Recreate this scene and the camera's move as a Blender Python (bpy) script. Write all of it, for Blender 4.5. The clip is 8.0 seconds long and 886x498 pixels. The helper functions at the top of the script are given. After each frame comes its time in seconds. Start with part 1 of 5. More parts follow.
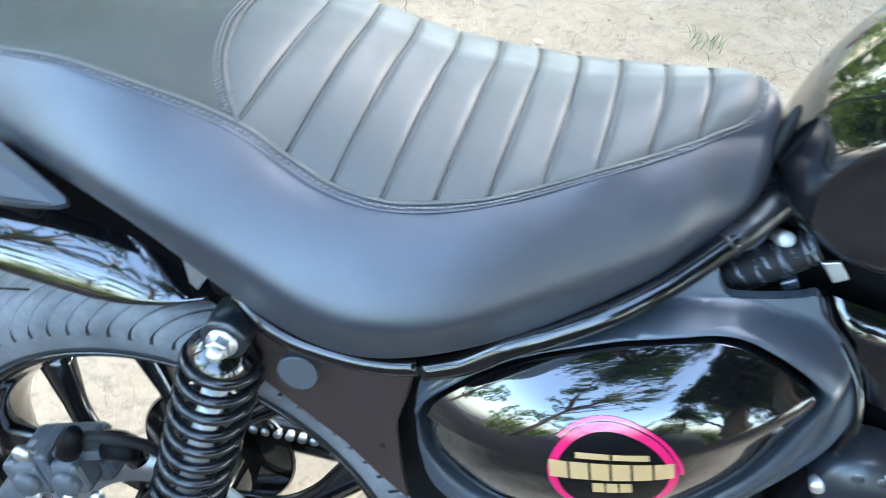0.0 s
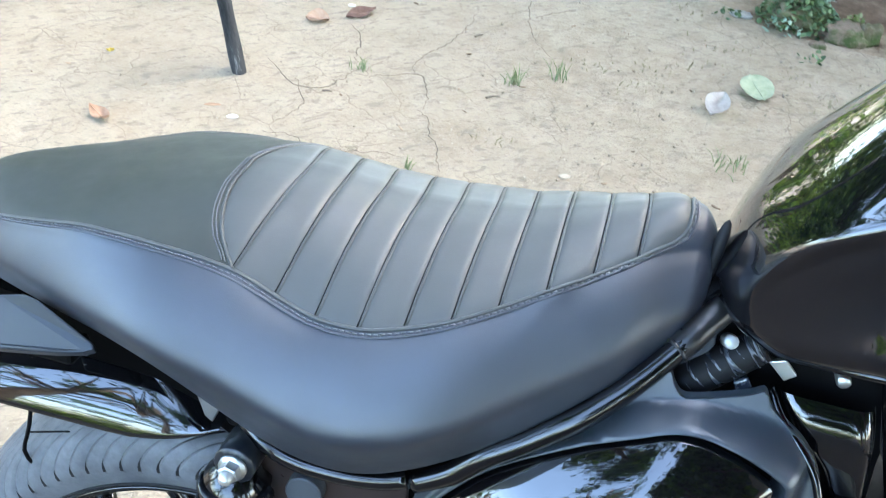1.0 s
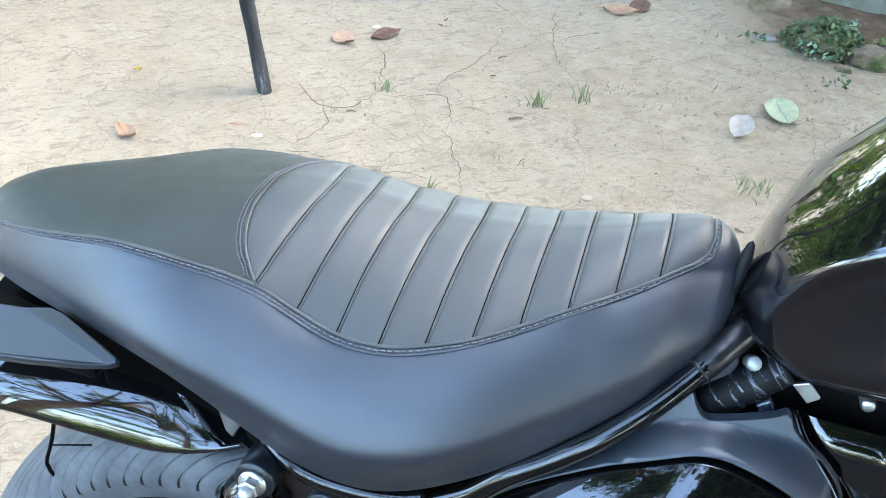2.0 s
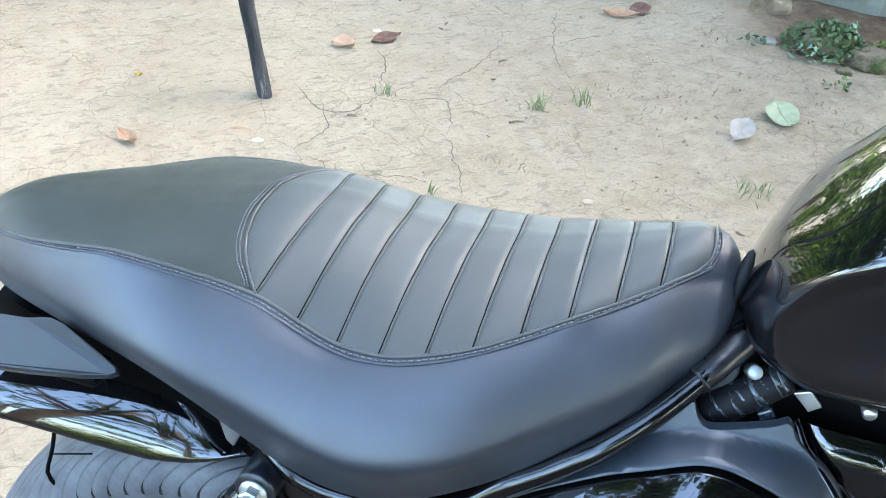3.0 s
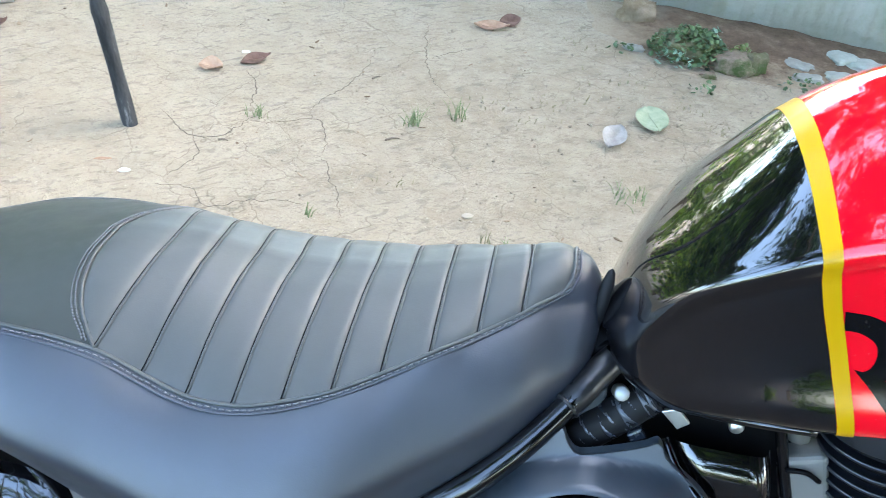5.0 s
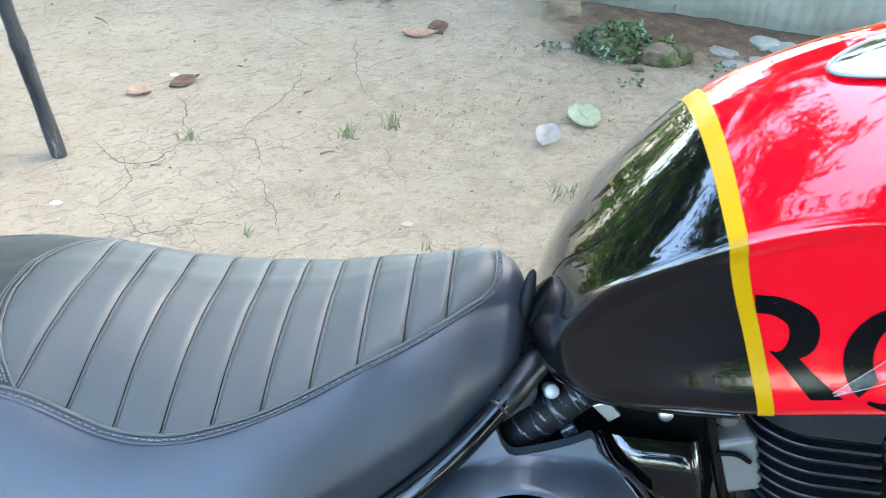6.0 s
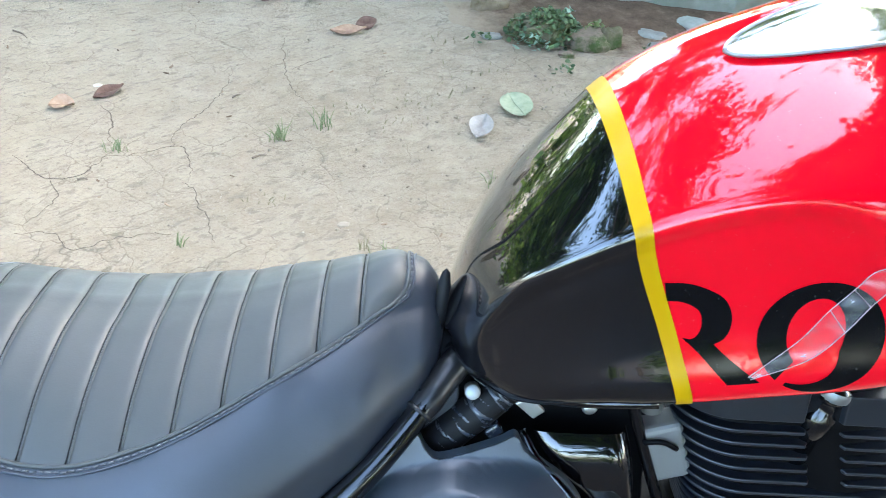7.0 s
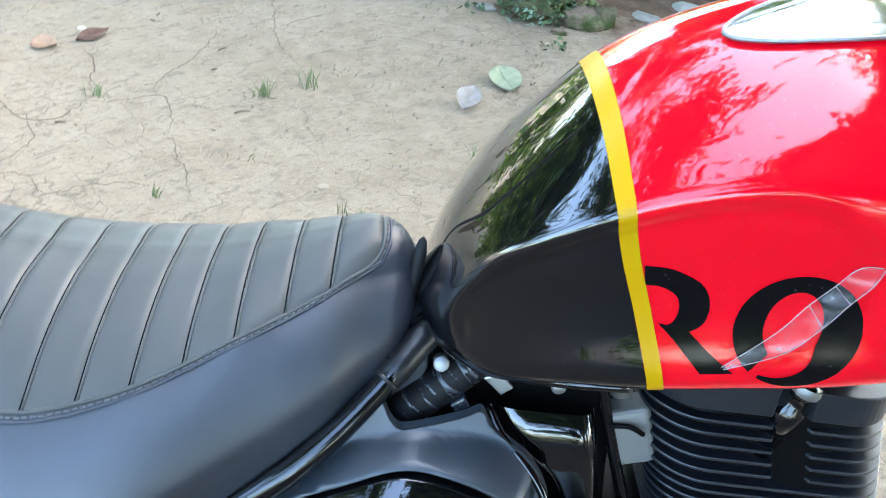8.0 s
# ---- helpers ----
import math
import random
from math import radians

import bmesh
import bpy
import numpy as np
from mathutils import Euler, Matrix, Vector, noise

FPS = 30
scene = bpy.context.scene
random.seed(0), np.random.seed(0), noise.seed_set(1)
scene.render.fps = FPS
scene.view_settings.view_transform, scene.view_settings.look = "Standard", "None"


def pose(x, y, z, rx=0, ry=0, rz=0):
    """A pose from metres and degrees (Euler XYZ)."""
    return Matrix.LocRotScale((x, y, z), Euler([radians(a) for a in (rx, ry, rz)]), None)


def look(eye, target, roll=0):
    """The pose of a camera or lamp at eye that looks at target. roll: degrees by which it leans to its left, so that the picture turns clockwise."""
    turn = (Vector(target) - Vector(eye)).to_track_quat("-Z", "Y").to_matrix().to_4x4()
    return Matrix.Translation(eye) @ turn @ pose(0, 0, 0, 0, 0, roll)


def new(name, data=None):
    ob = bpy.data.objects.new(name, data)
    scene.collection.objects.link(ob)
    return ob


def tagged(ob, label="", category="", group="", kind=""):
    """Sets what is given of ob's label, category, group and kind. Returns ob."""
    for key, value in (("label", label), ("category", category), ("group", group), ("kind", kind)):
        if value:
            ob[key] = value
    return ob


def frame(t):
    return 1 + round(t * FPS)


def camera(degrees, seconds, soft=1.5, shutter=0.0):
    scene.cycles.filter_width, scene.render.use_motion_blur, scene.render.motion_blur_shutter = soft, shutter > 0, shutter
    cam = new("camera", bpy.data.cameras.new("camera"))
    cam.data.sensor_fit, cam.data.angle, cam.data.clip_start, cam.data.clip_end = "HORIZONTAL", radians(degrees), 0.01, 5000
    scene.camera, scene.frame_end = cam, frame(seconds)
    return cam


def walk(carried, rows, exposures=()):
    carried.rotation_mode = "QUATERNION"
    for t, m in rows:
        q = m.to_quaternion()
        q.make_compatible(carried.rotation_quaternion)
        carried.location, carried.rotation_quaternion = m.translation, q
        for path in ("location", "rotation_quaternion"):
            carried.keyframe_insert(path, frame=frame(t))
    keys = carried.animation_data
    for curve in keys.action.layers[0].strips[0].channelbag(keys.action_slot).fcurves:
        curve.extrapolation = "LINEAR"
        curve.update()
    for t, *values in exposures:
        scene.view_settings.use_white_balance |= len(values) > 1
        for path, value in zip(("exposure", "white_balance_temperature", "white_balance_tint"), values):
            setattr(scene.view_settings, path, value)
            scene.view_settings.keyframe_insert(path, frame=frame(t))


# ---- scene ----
cam = camera(48.7, 8.0, soft=0.8, shutter=0.5)
PATH = [
    (0, (0.005, -0.592, 1.226), (-0.065, 0.807, -0.201), 15.8),
    (0.5, (0.087, -0.619, 1.255), (-0.122, 0.856, -0.08), 8.8),
    (1, (0.081, -0.64, 1.284), (-0.203, 0.902, 0.042), 7.1),
    (1.5, (0.082, -0.643, 1.283), (-0.249, 0.91, 0.066), 6.8),
    (3, (0.081, -0.639, 1.287), (-0.259, 0.917, 0.078), 6.4),
    (3.5, (0.082, -0.634, 1.29), (-0.25, 0.921, 0.076), 5.7),
    (4, (0.088, -0.629, 1.288), (-0.211, 0.943, 0.088), 5.7),
    (4.5, (0.098, -0.615, 1.286), (-0.114, 0.988, 0.109), 6.6),
    (5, (0.101, -0.601, 1.283), (-0.033, 1.018, 0.117), 7.6),
    (6.5, (0.137, -0.599, 1.291), (0.15, 1.043, 0.149), 4.1),
    (7, (0.15, -0.582, 1.286), (0.214, 1.053, 0.137), 3.9),
    (7.5, (0.159, -0.575, 1.284), (0.261, 1.051, 0.123), 4.8),
    (8, (0.151, -0.571, 1.276), (0.265, 1.03, 0.083), 8.9),
]
EXPOSURES = [(0, 4.7, 6250, 4.5), (0.5, 4.7, 6450, 6), (1.0, 4.42, 6300, 5.5), (1.6, 4.34, 6300, 5.5), (8, 4.3, 6300, 5)]
walk(cam, [(t, look(eye, target, roll)) for t, eye, target, roll in PATH], exposures=EXPOSURES)

# ---- light ----
SUN_EL, SUN_AZ = 52.0, 50.0          # degrees; azimuth from +y towards +x
world = bpy.data.worlds.new("world")
scene.world = world
world.use_nodes = True
wn = world.node_tree
sky = wn.nodes.new("ShaderNodeTexSky")
sky.sky_type, sky.sun_disc = "NISHITA", False
sky.sun_elevation, sky.sun_rotation = radians(SUN_EL), radians(SUN_AZ)
sky.air_density, sky.dust_density = 1.0, 3.0
wn.links.new(sky.outputs[0], wn.nodes["Background"].inputs[0])
wn.nodes["Background"].inputs[1].default_value = 0.15
sun = new("sun", bpy.data.lights.new("sun", "SUN"))
sun.data.energy, sun.data.angle, sun.data.color = 0.1, radians(35), (1.0, 0.95, 0.87)
sun.matrix_world = look((0, 0, 0), (-math.cos(radians(SUN_EL)) * math.sin(radians(SUN_AZ)),
                                    -math.cos(radians(SUN_EL)) * math.cos(radians(SUN_AZ)), -math.sin(radians(SUN_EL))))
sun.location = (3, 4, 8)


# ---- mesh helpers ----
def smooth(xs, ys):
    """A monotone cubic curve through the given pairs."""
    xs, ys = np.array(xs, float), np.array(ys, float)
    h, d = np.diff(xs), np.diff(ys) / np.diff(xs)
    m = np.zeros(len(xs))
    m[0], m[-1] = d[0], d[-1]
    for i in range(1, len(xs) - 1):
        if d[i - 1] * d[i] > 0:
            w1, w2 = 2 * h[i] + h[i - 1], h[i] + 2 * h[i - 1]
            m[i] = (w1 + w2) / (w1 / d[i - 1] + w2 / d[i])

    def at(x):
        x = np.clip(x, xs[0], xs[-1])
        i = np.clip(np.searchsorted(xs, x) - 1, 0, len(h) - 1)
        t = (x - xs[i]) / h[i]
        return ((1 + 2 * t) * (1 - t) ** 2 * ys[i] + t * (1 - t) ** 2 * h[i] * m[i]
                + t * t * (3 - 2 * t) * ys[i + 1] + t * t * (t - 1) * h[i] * m[i + 1])
    return at


def spline(pts, n):
    """n points spread along a smooth curve through pts."""
    pts = np.array(pts, float)
    s = np.r_[0, np.cumsum(np.linalg.norm(np.diff(pts, axis=0), axis=1))]
    p = np.vstack([2 * pts[0] - pts[1], pts, 2 * pts[-1] - pts[-2]])
    out = []
    for u in np.linspace(0, s[-1], n):
        i = min(np.searchsorted(s, u, side="right") - 1, len(pts) - 2)
        t = (u - s[i]) / (s[i + 1] - s[i])
        a, b, c, d = p[i:i + 4]
        out.append(0.5 * (2 * b + (c - a) * t + (2 * a - 5 * b + 4 * c - d) * t * t + (3 * b - a - 3 * c + d) * t ** 3))
    return np.array(out)


def mesh(verts, faces, flat=False):
    me = bpy.data.meshes.new("mesh")
    me.from_pydata([tuple(map(float, v)) for v in verts], [], [tuple(map(int, f)) for f in faces])
    me.update()
    if not flat:
        me.polygons.foreach_set("use_smooth", [True] * len(me.polygons))
    return me


def loft(rows, closed=False, caps=False, flat=False):
    """A skin over rows of points; closed joins each row's end to its start."""
    rows = np.array(rows, float)
    n, k = rows.shape[:2]
    faces = []
    for i in range(n - 1):
        for j in range(k if closed else k - 1):
            a, b = i * k + j, i * k + (j + 1) % k
            faces.append((a, b, b + k, a + k))
    if caps:
        faces += [tuple(range(k))[::-1], tuple(range((n - 1) * k, n * k))]
    return mesh(rows.reshape(-1, 3), faces, flat)


def tube(pts, radius, n=0, sides=12, caps=True, flat=1.0):
    """A bar of round section along pts; radius may vary along it, flat squashes its second axis."""
    pts = spline(pts, n) if n else np.array(pts, float)
    r = np.broadcast_to(radius, len(pts)) if np.ndim(radius) == 0 else np.interp(np.linspace(0, 1, len(pts)), np.linspace(0, 1, len(radius)), radius)
    way = np.gradient(pts, axis=0)
    way /= np.linalg.norm(way, axis=1)[:, None] + 1e-12
    up = np.array((0.0, 0, 1)) if abs(way[0][2]) < 0.9 else np.array((0.0, 1, 0))
    rows = []
    for p, w, q in zip(pts, way, r):
        side = np.cross(w, up)
        side /= np.linalg.norm(side)
        up = np.cross(side, w)
        rows.append([p + q * (math.cos(a) * side + flat * math.sin(a) * up) for a in np.linspace(0, 2 * math.pi, sides, False)])
    return loft(rows, True, caps)


def lathe(profile, centre, axis, sides=32, caps=False):
    """profile: pairs (along the axis, radius)."""
    axis = np.array(Vector(axis).normalized())
    u = np.array(Vector(axis).orthogonal().normalized())
    v = np.cross(axis, u)
    rows = [[np.array(centre) + a * axis + r * (math.cos(t) * u + math.sin(t) * v) for t in np.linspace(0, 2 * math.pi, sides, False)]
            for a, r in profile]
    return loft(rows, True, caps)


def block(size, at=(0, 0, 0), bevel=0.0, turn=None, seg=2):
    bm = bmesh.new()
    bmesh.ops.create_cube(bm, size=1.0)
    bmesh.ops.scale(bm, vec=size, verts=bm.verts)
    if bevel:
        bmesh.ops.bevel(bm, geom=list(bm.edges), offset=bevel, segments=seg, affect="EDGES", profile=0.5)
    m = Matrix.Translation(at) @ (turn.to_4x4() if turn else Matrix())
    bm.transform(m)
    me = bpy.data.meshes.new("mesh")
    bm.to_mesh(me)
    bm.free()
    return me


def plate(outline, thick, bevel=0.0, way=(0, 1, 0)):
    """A flat plate: outline points, pushed along way by thick, with rounded rim."""
    bm = bmesh.new()
    vs = [bm.verts.new(p) for p in outline]
    f = bm.faces.new(vs)
    top = bmesh.ops.extrude_face_region(bm, geom=[f])
    tv = [g for g in top["geom"] if isinstance(g, bmesh.types.BMVert)]
    bmesh.ops.translate(bm, vec=Vector(way) * thick, verts=tv)
    bmesh.ops.recalc_face_normals(bm, faces=bm.faces)
    if bevel:
        rim = [e for e in bm.edges if e.calc_face_angle(0) > 0.8]
        bmesh.ops.bevel(bm, geom=rim, offset=bevel, segments=2, affect="EDGES", profile=0.5)
    me = bpy.data.meshes.new("mesh")
    bm.to_mesh(me)
    bm.free()
    return me


def joined(*meshes):
    bm = bmesh.new()
    for me in meshes:
        bm.from_mesh(me)
    out = bpy.data.meshes.new("mesh")
    bm.to_mesh(out)
    bm.free()
    return out


def part(name, me, material, parent=None, label="", m=None):
    """One mesh object under a thing or a part."""
    if material is not None:
        me.materials.clear()
        me.materials.append(material)
    ob = new(name, me)
    ob.parent = parent
    if m is not None:
        ob.matrix_basis = m
    return tagged(ob, label)


def thing(name, label, category, m=None, group="", kind=""):
    ob = new(name)
    ob.empty_display_size = 0.05
    if m is not None:
        ob.matrix_basis = m
    return tagged(ob, label, category, group, kind)


# ---- materials ----
class Mat:
    """Small wrapper for node materials."""

    def __init__(self, name, base=(0.5, 0.5, 0.5), rough=0.5, metal=0.0, spec=0.5, coat=0.0):
        self.mat = bpy.data.materials.new(name)
        self.mat.use_nodes = True
        self.t = self.mat.node_tree
        self.b = self.t.nodes["Principled BSDF"]
        self.put("Base Color", (*base, 1))
        for key, v in (("Roughness", rough), ("Metallic", metal), ("Specular IOR Level", spec), ("Coat Weight", coat)):
            self.put(key, v)
        self.b.inputs["Coat Roughness"].default_value = 0.03
        self.coord = None
        self.height = None

    def put(self, key, v):
        if isinstance(v, bpy.types.NodeSocket):
            self.t.links.new(v, self.b.inputs[key])
        else:
            self.b.inputs[key].default_value = v
        return self

    def node(self, kind, **links):
        n = self.t.nodes.new(kind)
        for key, v in links.items():
            s = n.inputs[key.replace("_", " ")] if not key.startswith("i") or not key[1:].isdigit() else n.inputs[int(key[1:])]
            if isinstance(v, bpy.types.NodeSocket):
                self.t.links.new(v, s)
            else:
                s.default_value = v
        return n

    def place(self):
        if self.coord is None:
            self.coord = self.t.nodes.new("ShaderNodeTexCoord").outputs["Object"]
        return self.coord

    def noise(self, scale, detail=4.0, rough=0.55, stretch=None, distort=0.0, turn=0.0):
        v = self.place()
        if turn:
            v = self.node("ShaderNodeMapping", Vector=v, Rotation=(0, 0, radians(turn))).outputs[0]
        if stretch:
            v = self.node("ShaderNodeMapping", Vector=v, Scale=stretch).outputs[0]
        return self.node("ShaderNodeTexNoise", Vector=v, Scale=scale, Detail=detail, Roughness=rough, Distortion=distort).outputs["Fac"]

    def voronoi(self, scale, feature="F1", out="Distance", rand=1.0, warp=0.0, warp_scale=3.0):
        v = self.place()
        if warp:
            nz = self.node("ShaderNodeTexNoise", Vector=v, Scale=warp_scale, Detail=4.0).outputs["Color"]
            off = self.node("ShaderNodeVectorMath", i0=nz, i1=(0.5, 0.5, 0.5))
            off.operation = "SUBTRACT"
            mul = self.node("ShaderNodeVectorMath", i0=off.outputs[0], i1=(warp, warp, warp))
            mul.operation = "MULTIPLY"
            add = self.node("ShaderNodeVectorMath", i0=v, i1=mul.outputs[0])
            v = add.outputs[0]
        n = self.node("ShaderNodeTexVoronoi", Vector=v, Scale=scale, Randomness=rand)
        n.feature = feature
        return n.outputs[out]

    def ramp(self, fac, stops):
        n = self.node("ShaderNodeValToRGB", Fac=fac)
        e = n.color_ramp.elements
        while len(e) < len(stops):
            e.new(0.5)
        for k, (p, c) in zip(e, stops):
            k.position = p
            k.color = (*c, 1) if np.ndim(c) else (c, c, c, 1)
        return n.outputs[0]

    def mix(self, fac, a, b, kind="MIX"):
        n = self.t.nodes.new("ShaderNodeMix")
        n.data_type, n.blend_type = "RGBA", kind
        for s, v in ((n.inputs[0], fac), (n.inputs[6], a), (n.inputs[7], b)):
            if isinstance(v, bpy.types.NodeSocket):
                self.t.links.new(v, s)
            else:
                s.default_value = (*v, 1) if np.ndim(v) == 1 and len(v) == 3 else v
        return n.outputs[2]

    def bump(self, h, strength=0.3, dist=0.001):
        n = self.node("ShaderNodeBump", Height=h, Strength=strength, Distance=dist)
        if self.height is not None:
            self.t.links.new(self.height, n.inputs["Normal"])
        self.height = n.outputs[0]
        self.t.links.new(self.height, self.b.inputs["Normal"])
        return self


def paint(name, base, rough=0.035, coat=0.6, spec=0.5):
    """Gloss paint with faint swirls, dust and an uneven skin."""
    k = Mat(name, base, rough, 0.0, spec, coat)
    dust = k.noise(9, 6, 0.7)
    k.put("Roughness", k.ramp(dust, [(0.45, rough), (0.85, rough + 0.07)]))
    k.put("Base Color", k.mix(k.ramp(k.noise(300, 3), [(0.67, 0.0), (0.78, 0.09)]), base, (0.45, 0.42, 0.38)))
    k.bump(k.noise(14, 3), 0.06, 0.002)
    return k.mat


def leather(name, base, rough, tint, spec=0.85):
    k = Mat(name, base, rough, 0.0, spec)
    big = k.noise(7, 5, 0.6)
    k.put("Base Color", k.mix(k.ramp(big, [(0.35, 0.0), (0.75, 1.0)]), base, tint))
    k.put("Roughness", k.ramp(k.noise(22, 5, 0.65), [(0.3, rough - 0.06), (0.75, rough + 0.1)]))
    k.bump(k.voronoi(950, "F1", "Distance"), 0.07, 0.0006)
    k.bump(k.noise(45, 3), 0.08, 0.002)
    return k.mat


# Sky's blue cast is put into the skirt colour, canopy green into pads.
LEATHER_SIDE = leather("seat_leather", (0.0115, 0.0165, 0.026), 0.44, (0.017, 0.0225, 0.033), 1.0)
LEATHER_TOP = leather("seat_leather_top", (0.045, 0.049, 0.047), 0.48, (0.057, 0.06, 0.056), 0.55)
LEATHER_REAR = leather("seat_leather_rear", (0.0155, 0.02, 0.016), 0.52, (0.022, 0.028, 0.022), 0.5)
BLACK_GLOSS = paint("black_gloss", (0.0025, 0.0025, 0.0032), 0.035, 0.9, 0.7)
RED_GLOSS = paint("red_gloss", (0.8, 0.0005, 0.011), 0.045, 0.6, 0.5)
YELLOW = paint("yellow_tape", (0.5, 0.275, 0.001), 0.3, 0.0, 0.25)


def plastic(name, base, rough, grain=700, bump=0.1, spec=0.5, dust=0.12):
    k = Mat(name, base, rough, 0.0, spec)
    k.put("Base Color", k.mix(k.ramp(k.noise(11, 6, 0.7), [(0.5, 0.0), (0.85, dust)]), base, (0.09, 0.083, 0.078)))
    k.put("Roughness", k.ramp(k.noise(30, 5), [(0.3, rough - 0.05), (0.7, rough + 0.08)]))
    k.bump(k.noise(grain, 2), bump, 0.0005)
    return k.mat


PLASTIC = plastic("satin_plastic", (0.028, 0.036, 0.046), 0.36, spec=0.75)
# Near-black for the added sheet that stands in for shade below the seat.
UNDERSEAT_SHADE = plastic("underseat_shade", (0.001, 0.001, 0.0012), 0.4, spec=0.05, dust=0.0)
MATT_BLACK = plastic("matt_black", (0.002, 0.002, 0.0025), 0.55, spec=0.1, dust=0.02)
FRAME_BLACK = plastic("frame_black", (0.003, 0.003, 0.0036), 0.07, 300, 0.02, 0.7, 0.03)
RUBBER = plastic("rubber", (0.008, 0.008, 0.009), 0.6, 300, 0.2, 0.25, 0.05)
FIN_BLACK = plastic("engine_black", (0.010, 0.0125, 0.017), 0.34, 500, 0.2, 0.6, 0.06)
# Brown base puts the soil's reflection into the plate's colour.
BROWN_PLATE = plastic("dusty_plate_soil_tint", (0.028, 0.018, 0.0155), 0.32, 700, 0.1, 0.5, 0.1)


def metal(name, base, rough):
    k = Mat(name, base, rough, 1.0)
    k.put("Roughness", k.ramp(k.noise(60, 5), [(0.3, rough), (0.75, rough + 0.18)]))
    k.bump(k.noise(200, 3), 0.05, 0.0005)
    return k.mat


PALE_ZINC = Mat("pale_zinc", (0.42, 0.43, 0.42), 0.45, 0.5).mat
ZINC = metal("zinc_steel", (0.66, 0.67, 0.66), 0.34)
CHROME = metal("chrome", (0.85, 0.86, 0.88), 0.05)
ALLOY = metal("cast_alloy", (0.32, 0.33, 0.34), 0.42)


def tyre_rubber():
    k = Mat("tyre_rubber", (0.03, 0.03, 0.031), 0.62)
    dust = k.mix(k.ramp(k.noise(16, 6, 0.7), [(0.36, 0.2), (0.7, 0.9)]), (0.05, 0.052, 0.056), (0.19, 0.192, 0.196))
    k.put("Base Color", dust)
    k.bump(k.noise(260, 4), 0.25, 0.001)
    return k.mat


TYRE = tyre_rubber()

# ---- ground, wall, trees ----
def swell(x, y):
    """Gentle unevenness of the trodden earth."""
    return (0.006 * noise.noise((x * 1.3, y * 1.3, 0)) + 0.003 * noise.noise((x * 4, y * 4, 3.0))) * min(1.0, math.hypot(x, y) / 0.6)


def earth():
    k = Mat("dry_earth", (0.5, 0.44, 0.36), 0.92, 0, 0.25)
    tone = k.mix(k.ramp(k.noise(1.6, 6, 0.65), [(0.32, 0.0), (0.68, 1.0)]), (0.234, 0.187, 0.128), (0.333, 0.277, 0.200))
    tone = k.mix(k.ramp(k.noise(9, 8, 0.7), [(0.35, 0.0), (0.7, 0.6)]), tone, (0.379, 0.320, 0.239))
    # dark slanted flecks: the shade of crumbly relief, put into the tone
    tone = k.mix(k.ramp(k.noise(30, 5, 0.65, (0.9, 1.4, 1.0), 0.3, -45), [(0.52, 0.0), (0.70, 0.45)]), tone, (0.198, 0.167, 0.130))
    tone = k.mix(k.ramp(k.noise(19, 4, 0.6, (0.8, 1.7, 1.0), 0.5, -42), [(0.57, 0.0), (0.65, 0.62)]), tone, (0.182, 0.154, 0.120))
    tone = k.mix(k.ramp(k.noise(40, 4, 0.6, (0.8, 1.6, 1.0), 0.6, -38), [(0.59, 0.0), (0.66, 0.6)]), tone, (0.171, 0.144, 0.109))
    # duller, weedy soil beside the tank
    at = k.node("ShaderNodeVectorMath", i0=k.place(), i1=(0.42, 2.0, 0.0))
    at.operation = "DISTANCE"
    far = k.node("ShaderNodeMath", i0=at.outputs["Value"], i1=k.noise(3.5, 5, 0.65))
    far.operation = "SUBTRACT"
    dull = k.ramp(far.outputs[0], [(-0.1, 0.25), (0.42, 0.0)])
    tone = k.mix(dull, tone, k.ramp(k.noise(15, 8, 0.72), [(0.36, (0.122, 0.094, 0.057)), (0.5, (0.234, 0.185, 0.120)), (0.62, (0.363, 0.302, 0.208))]))
    web = k.voronoi(5.5, "DISTANCE_TO_EDGE", "Distance", 1.0, 0.16, 6.0)
    mid = k.voronoi(11, "DISTANCE_TO_EDGE", "Distance", 1.0, 0.10, 9.0)
    fine = k.voronoi(24, "DISTANCE_TO_EDGE", "Distance", 1.0, 0.06, 14.0)
    patch = k.ramp(k.noise(2.3, 3), [(0.42, 0.0), (0.54, 1.0)])
    patch2 = k.ramp(k.noise(4.1, 4, 0.6), [(0.48, 0.0), (0.6, 1.0)])
    # crack lines are darkened in the tone, for the shade in them
    crack = k.mix(patch, (0, 0, 0), k.ramp(web, [(0.0, 0.6), (0.010, 0.0)]))
    tone = k.mix(crack, tone, (0.104, 0.086, 0.063))
    tone = k.mix(k.mix(patch2, (0, 0, 0), k.ramp(mid, [(0.0, 0.5), (0.012, 0.0)])), tone, (0.125, 0.104, 0.078))
    tone = k.mix(k.mix(patch, (0, 0, 0), k.ramp(fine, [(0.0, 0.3), (0.03, 0.0)])), tone, (0.167, 0.141, 0.104))
    tone = k.mix(k.ramp(k.noise(120, 5, 0.75), [(0.58, 0.0), (0.70, 0.55)]), tone, (0.155, 0.130, 0.098))
    tone = k.mix(k.ramp(k.noise(75, 5, 0.75, (1.5, 1, 1)), [(0.60, 0.0), (0.72, 0.7)]), tone, (0.467, 0.410, 0.328))
    # unseen near-side earth painted darker, so the gloss paint reflects dark ground
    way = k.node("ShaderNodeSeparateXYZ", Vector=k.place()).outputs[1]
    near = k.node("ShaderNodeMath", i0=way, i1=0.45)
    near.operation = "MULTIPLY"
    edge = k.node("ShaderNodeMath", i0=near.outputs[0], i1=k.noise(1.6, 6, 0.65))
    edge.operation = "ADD"
